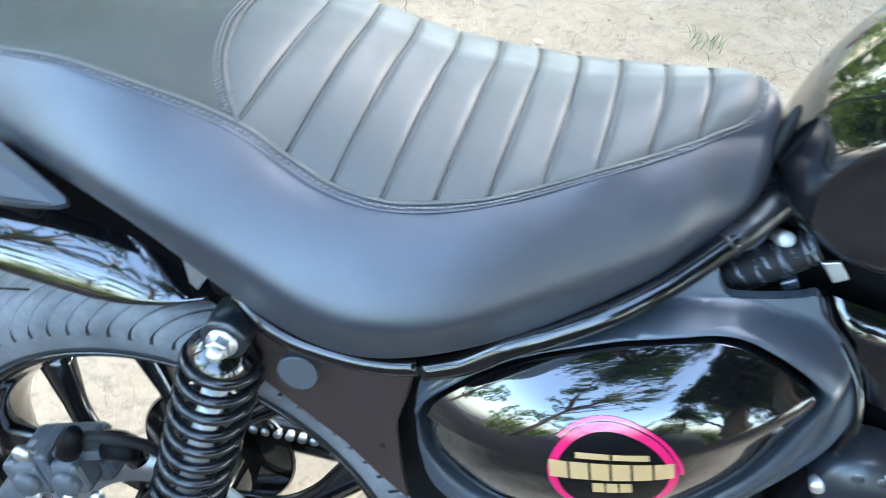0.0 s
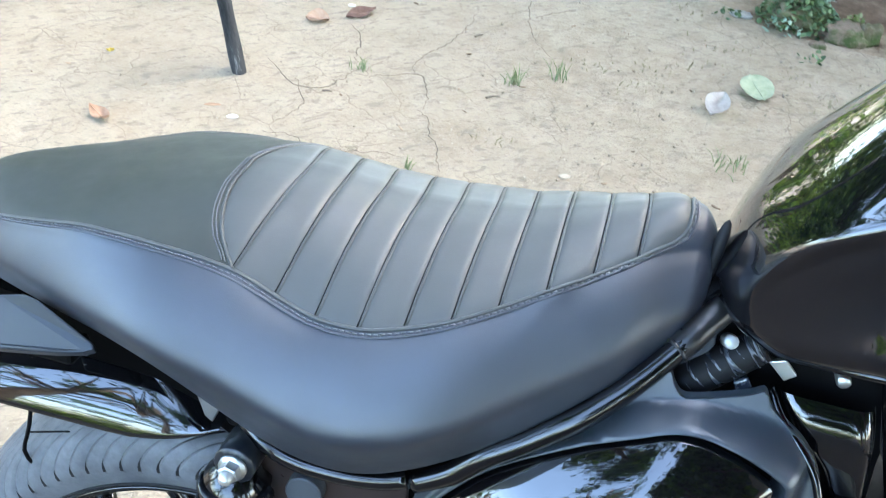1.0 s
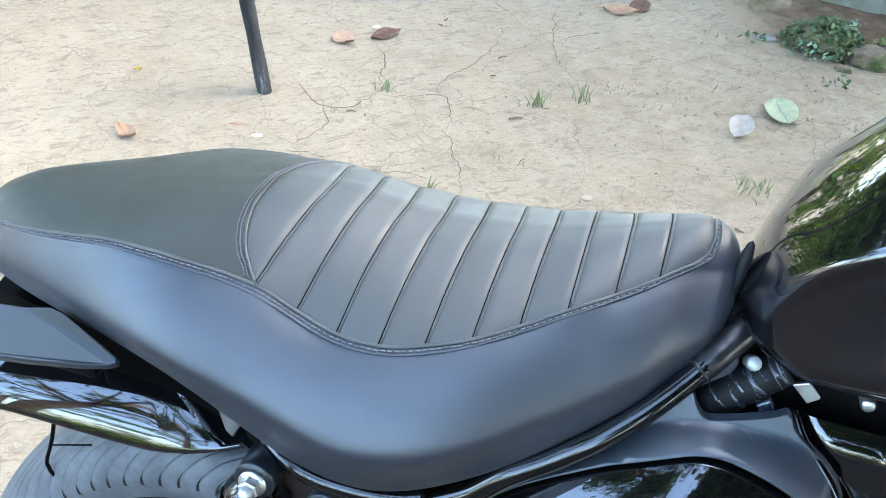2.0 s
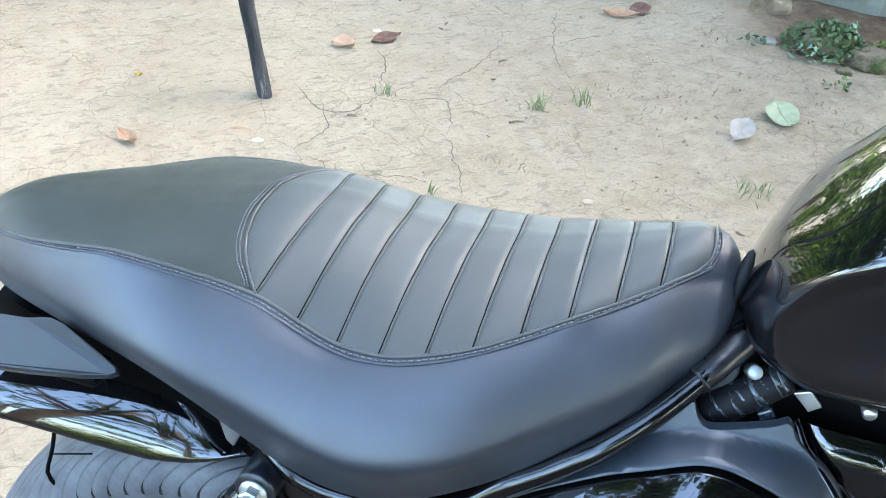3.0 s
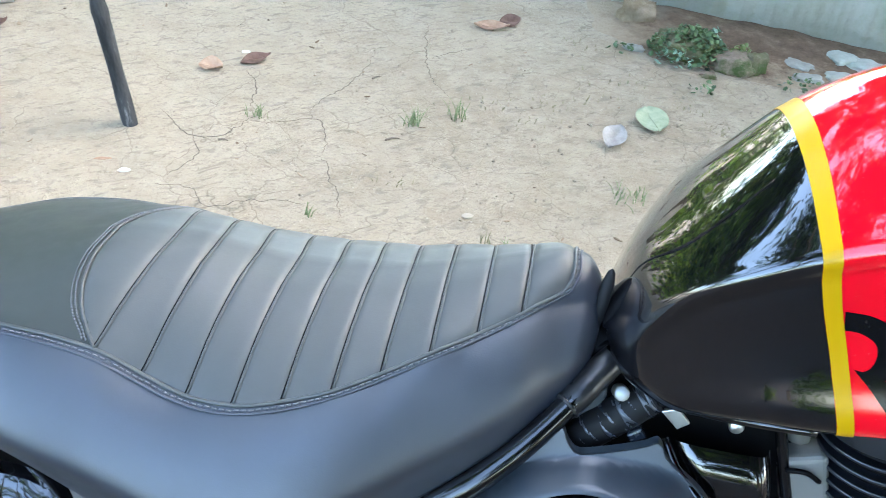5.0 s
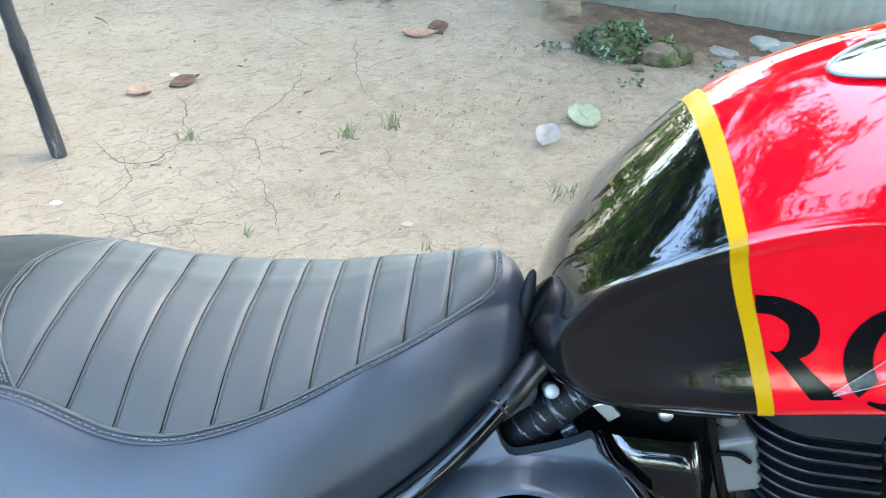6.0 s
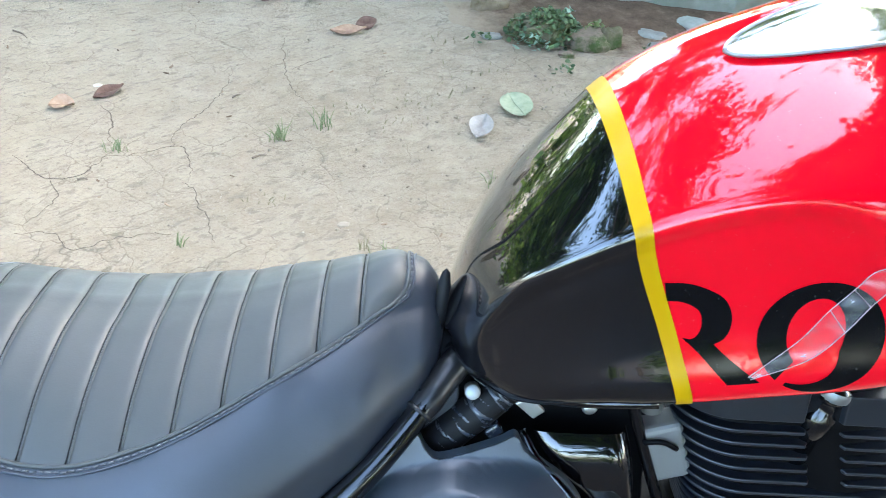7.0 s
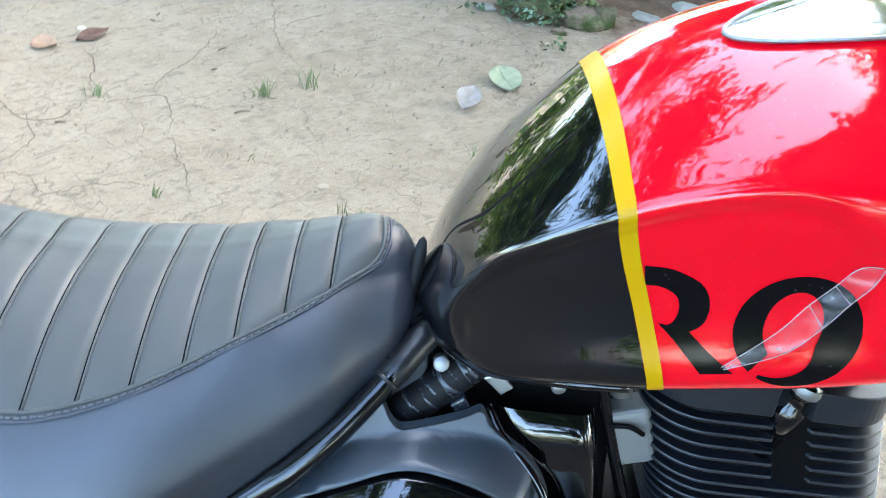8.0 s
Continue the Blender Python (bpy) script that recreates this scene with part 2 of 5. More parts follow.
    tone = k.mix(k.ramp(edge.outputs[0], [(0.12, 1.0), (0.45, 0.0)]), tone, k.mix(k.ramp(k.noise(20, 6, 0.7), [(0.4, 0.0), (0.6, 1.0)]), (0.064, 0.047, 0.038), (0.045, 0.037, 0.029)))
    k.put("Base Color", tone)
    k.bump(k.noise(24, 8, 0.78), 0.9, 0.014)
    k.bump(k.noise(45, 5, 0.62, (0.8, 1.6, 1.0), 0.4, -40), 0.7, 0.007)
    k.bump(k.noise(190, 4, 0.7), 0.12, 0.002)
    k.bump(k.ramp(web, [(0.0, 0.0), (0.02, 1.0)]), 0.35, 0.004)
    return k.mat


def build_ground():
    xs = np.unique(np.r_[-60, -25, -12, -7, -5, np.linspace(-3.2, 3.2, 129), 5, 7, 12, 25, 60])
    ys = np.unique(np.r_[-60, -25, -12, -7, -5, np.linspace(-2.4, 3.6, 121), 5, 7, 12, 25, 60])
    near = lambda x, y: abs(x) < 4 and abs(y) < 4
    rows = [[(x, y, swell(x, y) if near(x, y) else 0.0) for x in xs] for y in ys]
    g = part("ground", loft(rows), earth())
    tagged(g, "dry cracked pale brown earth with faint weeds", "ground", "", "structure")


build_ground()


def plaster():
    k = Mat("old_plaster", (0.5, 0.5, 0.46), 0.9, 0, 0.2)
    t = k.mix(k.ramp(k.noise(3, 6, 0.7), [(0.35, 0.0), (0.65, 1.0)]), (0.30, 0.325, 0.27), (0.44, 0.455, 0.41))
    t = k.mix(k.ramp(k.noise(11, 8, 0.75), [(0.5, 0.0), (0.75, 0.8)]), t, (0.30, 0.33, 0.24))
    k.put("Base Color", t)
    k.bump(k.noise(30, 8, 0.7), 0.6, 0.01)
    return k.mat


def build_wall():
    rnd = random.Random(4)
    xs = np.unique(np.r_[np.linspace(0.3, 2.2, 200), np.linspace(2.2, 6.5, 60)])
    rows = []
    for x in xs:
        y = 2.815 - 0.09 * (x - 0.6) + 0.025 * noise.noise((x * 2.0, 0, 5))
        low = 0.065 + 0.03 * noise.noise((x * 5.0, 3, 1)) + 0.03 * noise.noise((x * 14, 7, 2)) + 0.016 * noise.noise((x * 41, 7, 2))
        top = 0.5 + 0.03 * noise.noise((x * 3.0, 9, 2))
        rows.append([(x, y + 0.24, low - 0.1), (x, y + 0.012, low - 0.1), (x, y + 0.012, low - 0.004), (x, y, low), (x, y, top - 0.02), (x, y + 0.02, top), (x, y + 0.22, top), (x, y + 0.24, top - 0.02)])
    me = loft(rows, True, True)
    w = part("wall_north", me, plaster())
    tagged(w, "weathered grey-green plastered garden wall with a broken foot", "wall", "", "structure")


build_wall()


def leaf_mat(name, a, b):
    k = Mat(name, a, 0.45, 0, 0.4)
    r = k.t.nodes.new("ShaderNodeNewGeometry").outputs["Random Per Island"]
    k.put("Base Color", k.ramp(r, [(0.0, a), (1.0, b)]))
    k.b.inputs["Subsurface Weight"].default_value = 0.0
    k.b.inputs["Transmission Weight"].default_value = 0.0
    return k.mat


CROWN = leaf_mat("tree_leaves", (0.03, 0.07, 0.016), (0.17, 0.30, 0.035))


def bark():
    k = Mat("bark", (0.16, 0.12, 0.09), 0.9)
    k.put("Base Color", k.ramp(k.noise(12, 6, 0.7, (1, 1, 0.25)), [(0.3, (0.09, 0.07, 0.05)), (0.7, (0.24, 0.19, 0.14))]))
    k.bump(k.noise(20, 6, 0.7, (1, 1, 0.2)), 0.8, 0.02)
    return k.mat


BARK = bark()


def foliage(rnd, clumps, leaves, lo, hi):
    """Leaf blades gathered in clumps: (centre, radius) each."""
    vs, fs = [], []
    for c, r in clumps:
        for _ in range(leaves):
            p = np.array(c) + np.array([rnd.gauss(0, r * 0.5), rnd.gauss(0, r * 0.5), rnd.gauss(0, r * 0.36)])
            m = Euler((rnd.uniform(-1, 1), rnd.uniform(-1, 1), rnd.uniform(0, 6.3))).to_matrix()
            s = rnd.uniform(lo, hi)
            n = len(vs)
            for q in ((0, -1, 0), (0.5, -0.2, 0.12), (0, 1, -0.1), (-0.5, -0.2, 0.12)):
                vs.append(np.array(m @ (Vector(q) * s)) + p)
            fs += [(n, n + 1, n + 2), (n, n + 2, n + 3)]
    return mesh(vs, fs, True)


def build_tree(x, y, height, spread, seed, clumps=70, low=0.45):
    rnd = random.Random(seed)
    t = thing("tree", "unseen leafy tree with a brown trunk, for reflections and shade", "tree", pose(x, y, 0), "trees round the yard")
    trunk = tube([(0, 0, -0.05), (0.08, 0.03, height * 0.3), (-0.06, 0.05, height * 0.6), (0.04, 0, height * 0.9)], [0.2, 0.15, 0.11, 0.04], 14, 10)
    limbs, tips = [], []
    for i in range(15):
        a, z0 = i * 2.4 + rnd.random(), height * (low + 0.5 * rnd.random() * (1 - low))
        r = spread * (0.5 + 0.5 * rnd.random())
        tip = np.array((r * math.cos(a), r * math.sin(a), z0 + height * (0.12 + 0.2 * rnd.random())))
        mid = tip * (0.5, 0.5, 0) + (0, 0, z0 * 0.45 + tip[2] * 0.55)
        limbs.append(tube([(0, 0, z0), mid, tip], [0.06, 0.035, 0.01], 8, 6))
        tips += [(mid, tip)]
    part("trunk", joined(trunk, *limbs), BARK, t)
    some = []
    for i in range(clumps):
        a, b = tips[i % len(tips)]
        u = 0.25 + 0.85 * rnd.random()
        c = a + (b - a) * u + np.array([rnd.gauss(0, spread * 0.12), rnd.gauss(0, spread * 0.12), rnd.gauss(0, height * 0.045)])
        some.append((c, spread * rnd.uniform(0.09, 0.19)))
    part("crown", foliage(rnd, some, 84, 0.045, 0.11), CROWN, t)
    return t


# Trees out of view: some show in reflections, others added to block skylight.
for n, (tx, ty, th, ts, nl, low) in enumerate(((-4.4, 6.0, 6.0, 2.6, 170, 0.3), (-1.9, 5.6, 6.4, 3.0, 220, 0.34), (4.6, 4.6, 6.8, 2.9, 240, 0.26), (-9.5, 1.0, 6.0, 2.6, 60, 0.35),
                                               (9.5, -1.0, 6.0, 2.6, 60, 0.35), (-8.5, -12.0, 6.5, 2.8, 60, 0.4), (-3.1, -0.6, 6.2, 3.2, 210, 0.58), (3.75, 1.15, 6.6, 3.2, 210, 0.58),
                                               (3.7, -4.8, 7.0, 2.9, 270, 0.2), (7.5, -9.0, 7.5, 3.0, 90, 0.3), (4.3, -2.2, 6.6, 2.4, 280, 0.16), (-14, -13, 5.5, 3.0, 60, 0.15), (-7, -17, 6.0, 3.2, 60, 0.15), (-1, -19, 5.5, 3.2, 60, 0.15), (7, -17, 6.0, 3.2, 60, 0.15), (14, -11, 5.5, 3.0, 60, 0.15), (2.5, -3.5, 6.4, 2.2, 330, 0.14), (-5.6, 3.6, 6.0, 2.3, 260, 0.1), (-6.4, 2.6, 4.6, 1.8, 160, 0.16), (-3.6, -5.4, 6.8, 2.5, 20, 0.42), (1.5, 5.4, 6.2, 2.4, 230, 0.14), (-14, -5.0, 5.5, 2.8, 60, 0.2), (2.1, -1.75, 6.6, 2.0, 300, 0.32))):
    build_tree(tx, ty, th, ts, 10 + n, nl, low)

# Bright end of the leaf range stands in for sunlight on leaves.
SHRUB_LEAF = leaf_mat("shrub_leaves", (0.04, 0.1, 0.018), (0.42, 0.58, 0.07))


def build_shrub(x, y, height, seed):
    rnd = random.Random(seed)
    t = thing("shrub", "unseen dense bright green shrub for the paint's reflections", "shrub", pose(x, y, 0), "shrubs behind the yard")
    stems, some = [], []
    for i in range(6):
        a = rnd.uniform(0, 6.28)
        tip = np.array((0.45 * math.cos(a), 0.4 * math.sin(a), height * rnd.uniform(0.6, 0.95)))
        stems.append(tube([(0, 0, -0.03), tip * (0.4, 0.4, 0.5), tip], [0.02, 0.013, 0.005], 7, 6))
        some += [(tip * (v, v, v), 0.34) for v in (0.4, 0.62, 0.8, 1.0)]
    part("stems", joined(*stems), BARK, t)
    part("foliage", foliage(rnd, some, 42, 0.03, 0.075), SHRUB_LEAF, t)


for n in range(13):
    build_shrub(-5.4 + 0.85 * n + 0.2 * math.sin(n * 2.1), 3.75 + 0.25 * math.sin(n * 1.7), 1.5 + 0.35 * math.sin(n * 2.9), 60 + n)
for n, (bx, by) in enumerate(((-3.5, 4.3), (-4.3, 4.9), (-4.0, 3.9))):
    build_shrub(bx, by, 2.5 + 0.2 * n, 100 + n)
# Near-side row, out of view, added to darken low reflections.
for n in range(8):
    build_shrub(-6.0 + 1.6 * n + 0.3 * math.sin(n * 2.1), -5.6 + 0.5 * math.sin(n * 1.7), 1.1 + 0.25 * math.sin(n * 2.9), 80 + n)


def build_pole():
    k = Mat("weathered_bamboo", (0.16, 0.15, 0.13), 0.75, 0.0, 0.2)
    k.put("Base Color", k.ramp(k.noise(9, 6, 0.7, (3, 3, 0.6)), [(0.38, (0.018, 0.018, 0.019)), (0.58, (0.05, 0.05, 0.05)), (0.72, (0.26, 0.25, 0.24))]))
    k.bump(k.noise(60, 5, 0.7, (1, 1, 0.15)), 0.5, 0.002)
    t = thing("bamboo_pole", "grey weathered bamboo pole leaning out of the earth", "pole", pose(-0.906, 1.474, 0, 0, POLE_LEAN, 0))
    prof = [(-0.08, 0.0), (-0.08, 0.017)]
    for z in np.linspace(0, 1.6, 65):
        knot = max(math.exp(-((z - q) / 0.008) ** 2) for q in (0.30, 0.60, 0.83, 1.15, 1.42))
        prof.append((z, 0.019 - 0.002 * z + 0.0028 * knot + 0.001 * math.sin(z * 31)))
    prof.append((1.61, 0.0))
    part("cane", lathe(prof, (0, 0, 0), (0, 0, 1), 20), k.mat, t)


POLE_LEAN = -10.0
build_pole()

# ---- motorcycle ----
LEAN, BIKE_Y = 9.0, -0.1567
bike = thing("motorcycle", "black and red motorcycle leaning over on dry cracked earth", "motorcycle", pose(0, BIKE_Y, 0, -LEAN, 0, 0))

# seat: half width and height of the top edge, crown and lower edge, along the length
SX = [-0.468, -0.46, -0.445, -0.42, -0.38, -0.33, -0.28, -0.22, -0.165, -0.127, -0.094, -0.062, -0.03, 0.001, 0.031, 0.063, 0.093, 0.118, 0.14, 0.158, 0.167, 0.173, 0.176]
seat_edge_y = smooth(SX, [0.004, 0.022, 0.038, 0.054, 0.075, 0.090, 0.101, 0.109, 0.11, 0.113, 0.119, 0.122, 0.116, 0.108, 0.094, 0.08, 0.063, 0.049, 0.036, 0.027, 0.02, 0.012, 0.004])
seat_edge_z = smooth(SX, [0.744, 0.751, 0.758, 0.768, 0.780, 0.795, 0.808, 0.812, 0.808, 0.796, 0.790, 0.792, 0.799, 0.809, 0.821, 0.837, 0.849, 0.861, 0.868, 0.869, 0.864, 0.855, 0.842])
seat_crown = smooth(SX, [0.749, 0.765, 0.777, 0.789, 0.799, 0.809, 0.821, 0.836, 0.850, 0.851, 0.848, 0.846, 0.848, 0.852, 0.857, 0.866, 0.876, 0.885, 0.892, 0.888, 0.879, 0.866, 0.85])
seat_low_y = smooth(SX, [0.004, 0.028, 0.045, 0.062, 0.08, 0.092, 0.103, 0.115, 0.126, 0.13, 0.132, 0.132, 0.13, 0.126, 0.12, 0.11, 0.1, 0.089, 0.068, 0.055, 0.044, 0.03, 0.008])
seat_low_z = smooth(SX, [0.722, 0.720, 0.720, 0.721, 0.722, 0.718, 0.714, 0.704, 0.689, 0.675, 0.667, 0.665, 0.673, 0.688, 0.706, 0.728, 0.753, 0.772, 0.788, 0.806, 0.818, 0.83, 0.84])
seat_crease = smooth([-0.50, -0.30, -0.2, -0.1, 0.0, 0.1, 0.176], [0.5, 0.5, 0.49, 0.47, 0.54, 0.63, 0.6])
RIB_X = [-0.165, -0.130, -0.0965, -0.0635, -0.031, 0.0005, 0.0305, 0.0605, 0.0898, 0.1172]
NT = 20                                # steps from the middle of the top to the seam


def rib_x(i, v):
    """Where rib i lies at v, the part of the half width (0 in the middle, 1 at the seam)."""
    return RIB_X[i] + (0.0025 + max(-0.002, 0.0155 - 0.0025 * i)) * (1 - abs(v) ** (1.5 if i < 2 else 1.2))


pad_back = smooth([-1, -0.9, -0.82, -0.58, -0.3, 0, 0.2, 0.36, 0.6, 1], [-0.164, -0.172, -0.18, -0.191, -0.1955, -0.195, -0.186, -0.17, -0.158, -0.15])
front_seam = smooth([0, 0.4, 0.68, 0.92, 1], [0.148, 0.149, 0.1475, 0.138, 0.120])


def pad_front(v):
    return float(front_seam(abs(v)))


def seat_half(x):
    """Points of the section from the middle of the top to the lower edge."""
    ye, ze, zc, yl, zl = (float(f(x)) for f in (seat_edge_y, seat_edge_z, seat_crown, seat_low_y, seat_low_z))
    k = min(1.0, ye / 0.1) * float(np.interp(x, (-0.34, -0.2), (0.45, 1.0)))
    a, b = ye + 0.046 * k, yl + 0.004 * k
    yk = 0.5 * (a + b + math.hypot(a - b, 0.012 * k))
    zk = ze - float(seat_crease(x)) * (ze - zl)
    d, e = yk - ye, ze - zk
    ctrl = [(0, zc), (0.35 * ye, zc - 0.1 * (zc - ze)), (0.7 * ye, zc - 0.45 * (zc - ze)), (ye, ze),
            (ye + 0.29 * d, ze - 0.19 * e), (ye + 0.57 * d, ze - 0.43 * e), (ye + 0.81 * d, ze - 0.7 * e), (ye + 0.96 * d, ze - 0.93 * e),
            (yk, zk - 0.1 * e), (yk - 0.3 * (yk - yl), zk - 0.45 * (zk - zl)), (yl, zl), (yl - 0.015 * k, zl - 0.002)]
    top = spline(ctrl, 220)
    j = int(np.argmin(np.abs(top[:, 0] - ye) + np.abs(top[:, 1] - ze)))
    pick = np.r_[np.linspace(0, j, NT + 1).round().astype(int), np.linspace(j, 219, 25).round().astype(int)[1:]]
    return top[pick]


SEAT_XS = np.unique(np.r_[np.linspace(-0.468, -0.2, 66), np.linspace(-0.2, 0.155, 190), np.linspace(0.155, 0.176, 16)])
SEAT_HALVES = np.array([seat_half(x) for x in SEAT_XS])
_fine = np.linspace(SEAT_XS[0], SEAT_XS[-1], 677)        # even out the skirt along its length
_bell = np.exp(-0.5 * (np.arange(-60, 61) / 20.0) ** 2)
_fade = np.clip(np.minimum(SEAT_XS + 0.43, 0.16 - SEAT_XS) / 0.05, 0, 1)
for _j in range(NT + 1, SEAT_HALVES.shape[1]):
    _w = _fade * min(1.0, (_j - NT) / 5)
    for _c in (0, 1):
        _v = np.interp(_fine, SEAT_XS, SEAT_HALVES[:, _j, _c])
        _s = np.convolve(np.pad(_v, 60, mode="edge"), _bell / _bell.sum(), "valid")
        SEAT_HALVES[:, _j, _c] += _w * (np.interp(SEAT_XS, _fine, _s) - SEAT_HALVES[:, _j, _c])


def seat_point(x, v, up=0.0):
    """A point on the smooth top: v from -1 (seam on the open side) to 1."""
    i = int(np.clip(np.searchsorted(SEAT_XS, x) - 1, 0, len(SEAT_XS) - 2))
    t = (x - SEAT_XS[i]) / (SEAT_XS[i + 1] - SEAT_XS[i])
    h = SEAT_HALVES[i] * (1 - t) + SEAT_HALVES[i + 1] * t
    w = abs(v) * NT
    return np.array((x, math.copysign(np.interp(w, range(NT + 1), h[:NT + 1, 0]), v), np.interp(w, range(NT + 1), h[:NT + 1, 1]) + up))


def puff(x, v):
    """How far the padding stands over the smooth form."""
    fade = 1.0 if abs(v) < 0.92 else max(0.0, (1 - abs(v)) / 0.08)
    a, b = float(pad_back(v)), pad_front(v)
    if a < x < b:
        edges = [a] + [e for e in (rib_x(i, v) for i in range(10)) if a + 0.004 < e < b - 0.004] + [b]
        i = max(0, int(np.searchsorted(edges, x)) - 1)
        u = (x - edges[i]) / (edges[i + 1] - edges[i])
        return (0.0026 * (1 - abs(2 * u - 1) ** 7.0) - 0.0010) * fade
    if x <= a:
        return 0.0012 * min(1.0, (a - x) / 0.012) * fade
    return 0.0015 * min(1.0, (x - b) / 0.006) * fade


def even(line, reach=6):
    """A line of points with its small waves taken out."""
    wide = np.pad(line, ((reach, reach), (0, 0)), mode="reflect", reflect_type="odd")
    return sum(wide[n:n + len(line)] for n in range(2 * reach + 1)) / (2 * reach + 1)


def build_seat():
    """The seat in three skins: skirt, rear pad and ribbed rider pad, with seams, welts and stitches."""
    verts, top_rear, top_rib, skirt = [], [], [], []
    k = SEAT_HALVES.shape[1]
    width = 2 * k - 1
    for x, half in zip(SEAT_XS, SEAT_HALVES):
        near, far = ([(y, z + (puff(x, s * j / NT) if j <= NT else 0.0)) for j, (y, z) in enumerate(half)] for s in (-1, 1))
        verts += [(x, -y, z) for y, z in near[::-1]] + [(x, y, z) for y, z in far[1:]]
    for i in range(len(SEAT_XS) - 1):
        xm = 0.5 * (SEAT_XS[i] + SEAT_XS[i + 1])
        for j in range(width - 1):
            v = (j + 0.5 - (k - 1)) / NT
            f = (i * width + j, i * width + j + 1, (i + 1) * width + j + 1, (i + 1) * width + j)
            (skirt if abs(v) > 1 else top_rib if pad_back(v) < xm < pad_front(v) else top_rear if xm <= pad_back(v) else skirt).append(f)
    last = len(SEAT_XS) - 1
    skirt += [tuple(range(width))[::-1], tuple(range(last * width, last * width + width))]

    def piece(faces):
        used = sorted({n for f in faces for n in f})
        at = {n: m for m, n in enumerate(used)}
        return mesh([verts[n] for n in used], [[at[n] for n in f] for f in faces])

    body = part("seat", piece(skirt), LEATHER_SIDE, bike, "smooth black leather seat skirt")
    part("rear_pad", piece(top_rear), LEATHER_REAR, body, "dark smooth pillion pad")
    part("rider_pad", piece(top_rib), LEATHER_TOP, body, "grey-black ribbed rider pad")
    for i in range(10):
        lim = 0.98 if i < 9 else 0.965
        part("rib", tube([seat_point(rib_x(i, abs(v)) + 0.0011, v, 0.0005) for v in np.linspace(-lim, lim, 40)], 0.0008, 0, 6), LEATHER_TOP, body)
        # Black line along each rib crease, painted in for its shade.
        part("crease_shade", tube([seat_point(rib_x(i, abs(v)) - 0.0006, v, 0.0004) for v in np.linspace(-lim, lim, 40)], 0.00048, 0, 5), MATT_BLACK, body, "dark line standing in for the shade in the rib crease")
    vs = np.linspace(-1, 1, 90)
    edge = list(even(np.array([seat_point(x, -1, 0.0004) for x in np.linspace(-0.466, 0.117, 150)]), 3))
    nose = [seat_point(pad_front(abs(v)), v, 0.0012) for v in np.linspace(-0.97, 0.97, 40)]
    far = [p * (1, -1, 1) for p in edge[::-1]]
    part("piping", tube(edge + nose + far, 0.0016, 420, 6), LEATHER_TOP, body, "pale raised seam welt")
    fold = list(even(np.array([seat_point(x, -1) * 0.25 + 0.75 * np.array((x, -np.interp(x, SEAT_XS, SEAT_HALVES[:, NT + 1, 0]) - 0.0003, np.interp(x, SEAT_XS, SEAT_HALVES[:, NT + 1, 1]) + 0.0003)) for x in np.linspace(-0.455, 0.112, 150)]))) + [seat_point(pad_front(v) + 0.0042 + 0.002 * (v < -0.8), v, 0.0013) for v in np.linspace(-0.86, 0.95, 26)]
    seam = [seat_point(x, -1) for x in np.linspace(-0.455, 0.112, 150)] + [seat_point(pad_front(v), v, 0.0013) for v in np.linspace(-0.86, 0.95, 26)]
    part("piping", tube(fold, 0.0011, 300, 6), LEATHER_SIDE, body)
    part("piping", tube([seat_point(float(pad_back(v)), v, 0.0006) for v in vs], 0.0013, 0, 6), LEATHER_TOP, body)
    stitches = []
    line = spline([0.5 * (p + q) for p, q in zip(seam, fold)], 300)
    for n in range(4, 296, 2):
        a, b = line[n], line[n + 1]
        out = np.array((0, -0.0007, 0.0006))
        stitches.append(tube([a + out, a + (b - a) * 1.35 + out], 0.0006, 0, 5))
    for off in (-0.0045, -0.0075):
        for n in range(2, 120):
            v = -1 + n / 60
            a, b = (seat_point(float(pad_back(w)) + off, w, 0.0012) for w in (v, v + 0.011))
            stitches.append(tube([a, b], 0.0006, 0, 5))
    for i in range(10):
        for n in range(3, 58):
            v = -0.97 + n / 60
            stitches.append(tube([seat_point(rib_x(i, abs(w)) + 0.0004, w, 0.0008) for w in (v, v + 0.009)], 0.00045, 0, 5))
    part("stitching", joined(*stitches), THREAD, body, "fine dark grey seam stitching")
    cross = [seat_point(x, -0.25, 0.0006) for x in np.linspace(0.156, 0.172, 8)]
    part("piping", tube(cross, 0.0007, 0, 6), LEATHER_SIDE, body)
    return body


THREAD = plastic("thread", (0.13, 0.134, 0.142), 0.7)
seat = build_seat()

# tank: crown, widest line and lower edge, along the length
TX = [0.176, 0.18, 0.188, 0.2, 0.219, 0.248, 0.272, 0.308, 0.362, 0.415, 0.49, 0.57, 0.64, 0.68, 0.70]
tank_top = smooth(TX, [0.86, 0.883, 0.902, 0.920, 0.950, 0.990, 1.021, 1.049, 1.075, 1.092, 1.097, 1.085, 1.055, 1.01, 0.97])
tank_crease_y = smooth(TX, [0.026, 0.05, 0.066, 0.079, 0.095, 0.11, 0.117, 0.121, 0.125, 0.127, 0.125, 0.112, 0.09, 0.06, 0.02])
tank_crease_z = smooth(TX, [0.85, 0.858, 0.873, 0.898, 0.926, 0.950, 0.967, 0.984, 0.998, 1.004, 1.005, 1.0, 0.985, 0.975, 0.965])
tank_low_y = smooth(TX, [0.022, 0.046, 0.061, 0.072, 0.088, 0.103, 0.113, 0.119, 0.124, 0.125, 0.12, 0.105, 0.08, 0.05, 0.018])
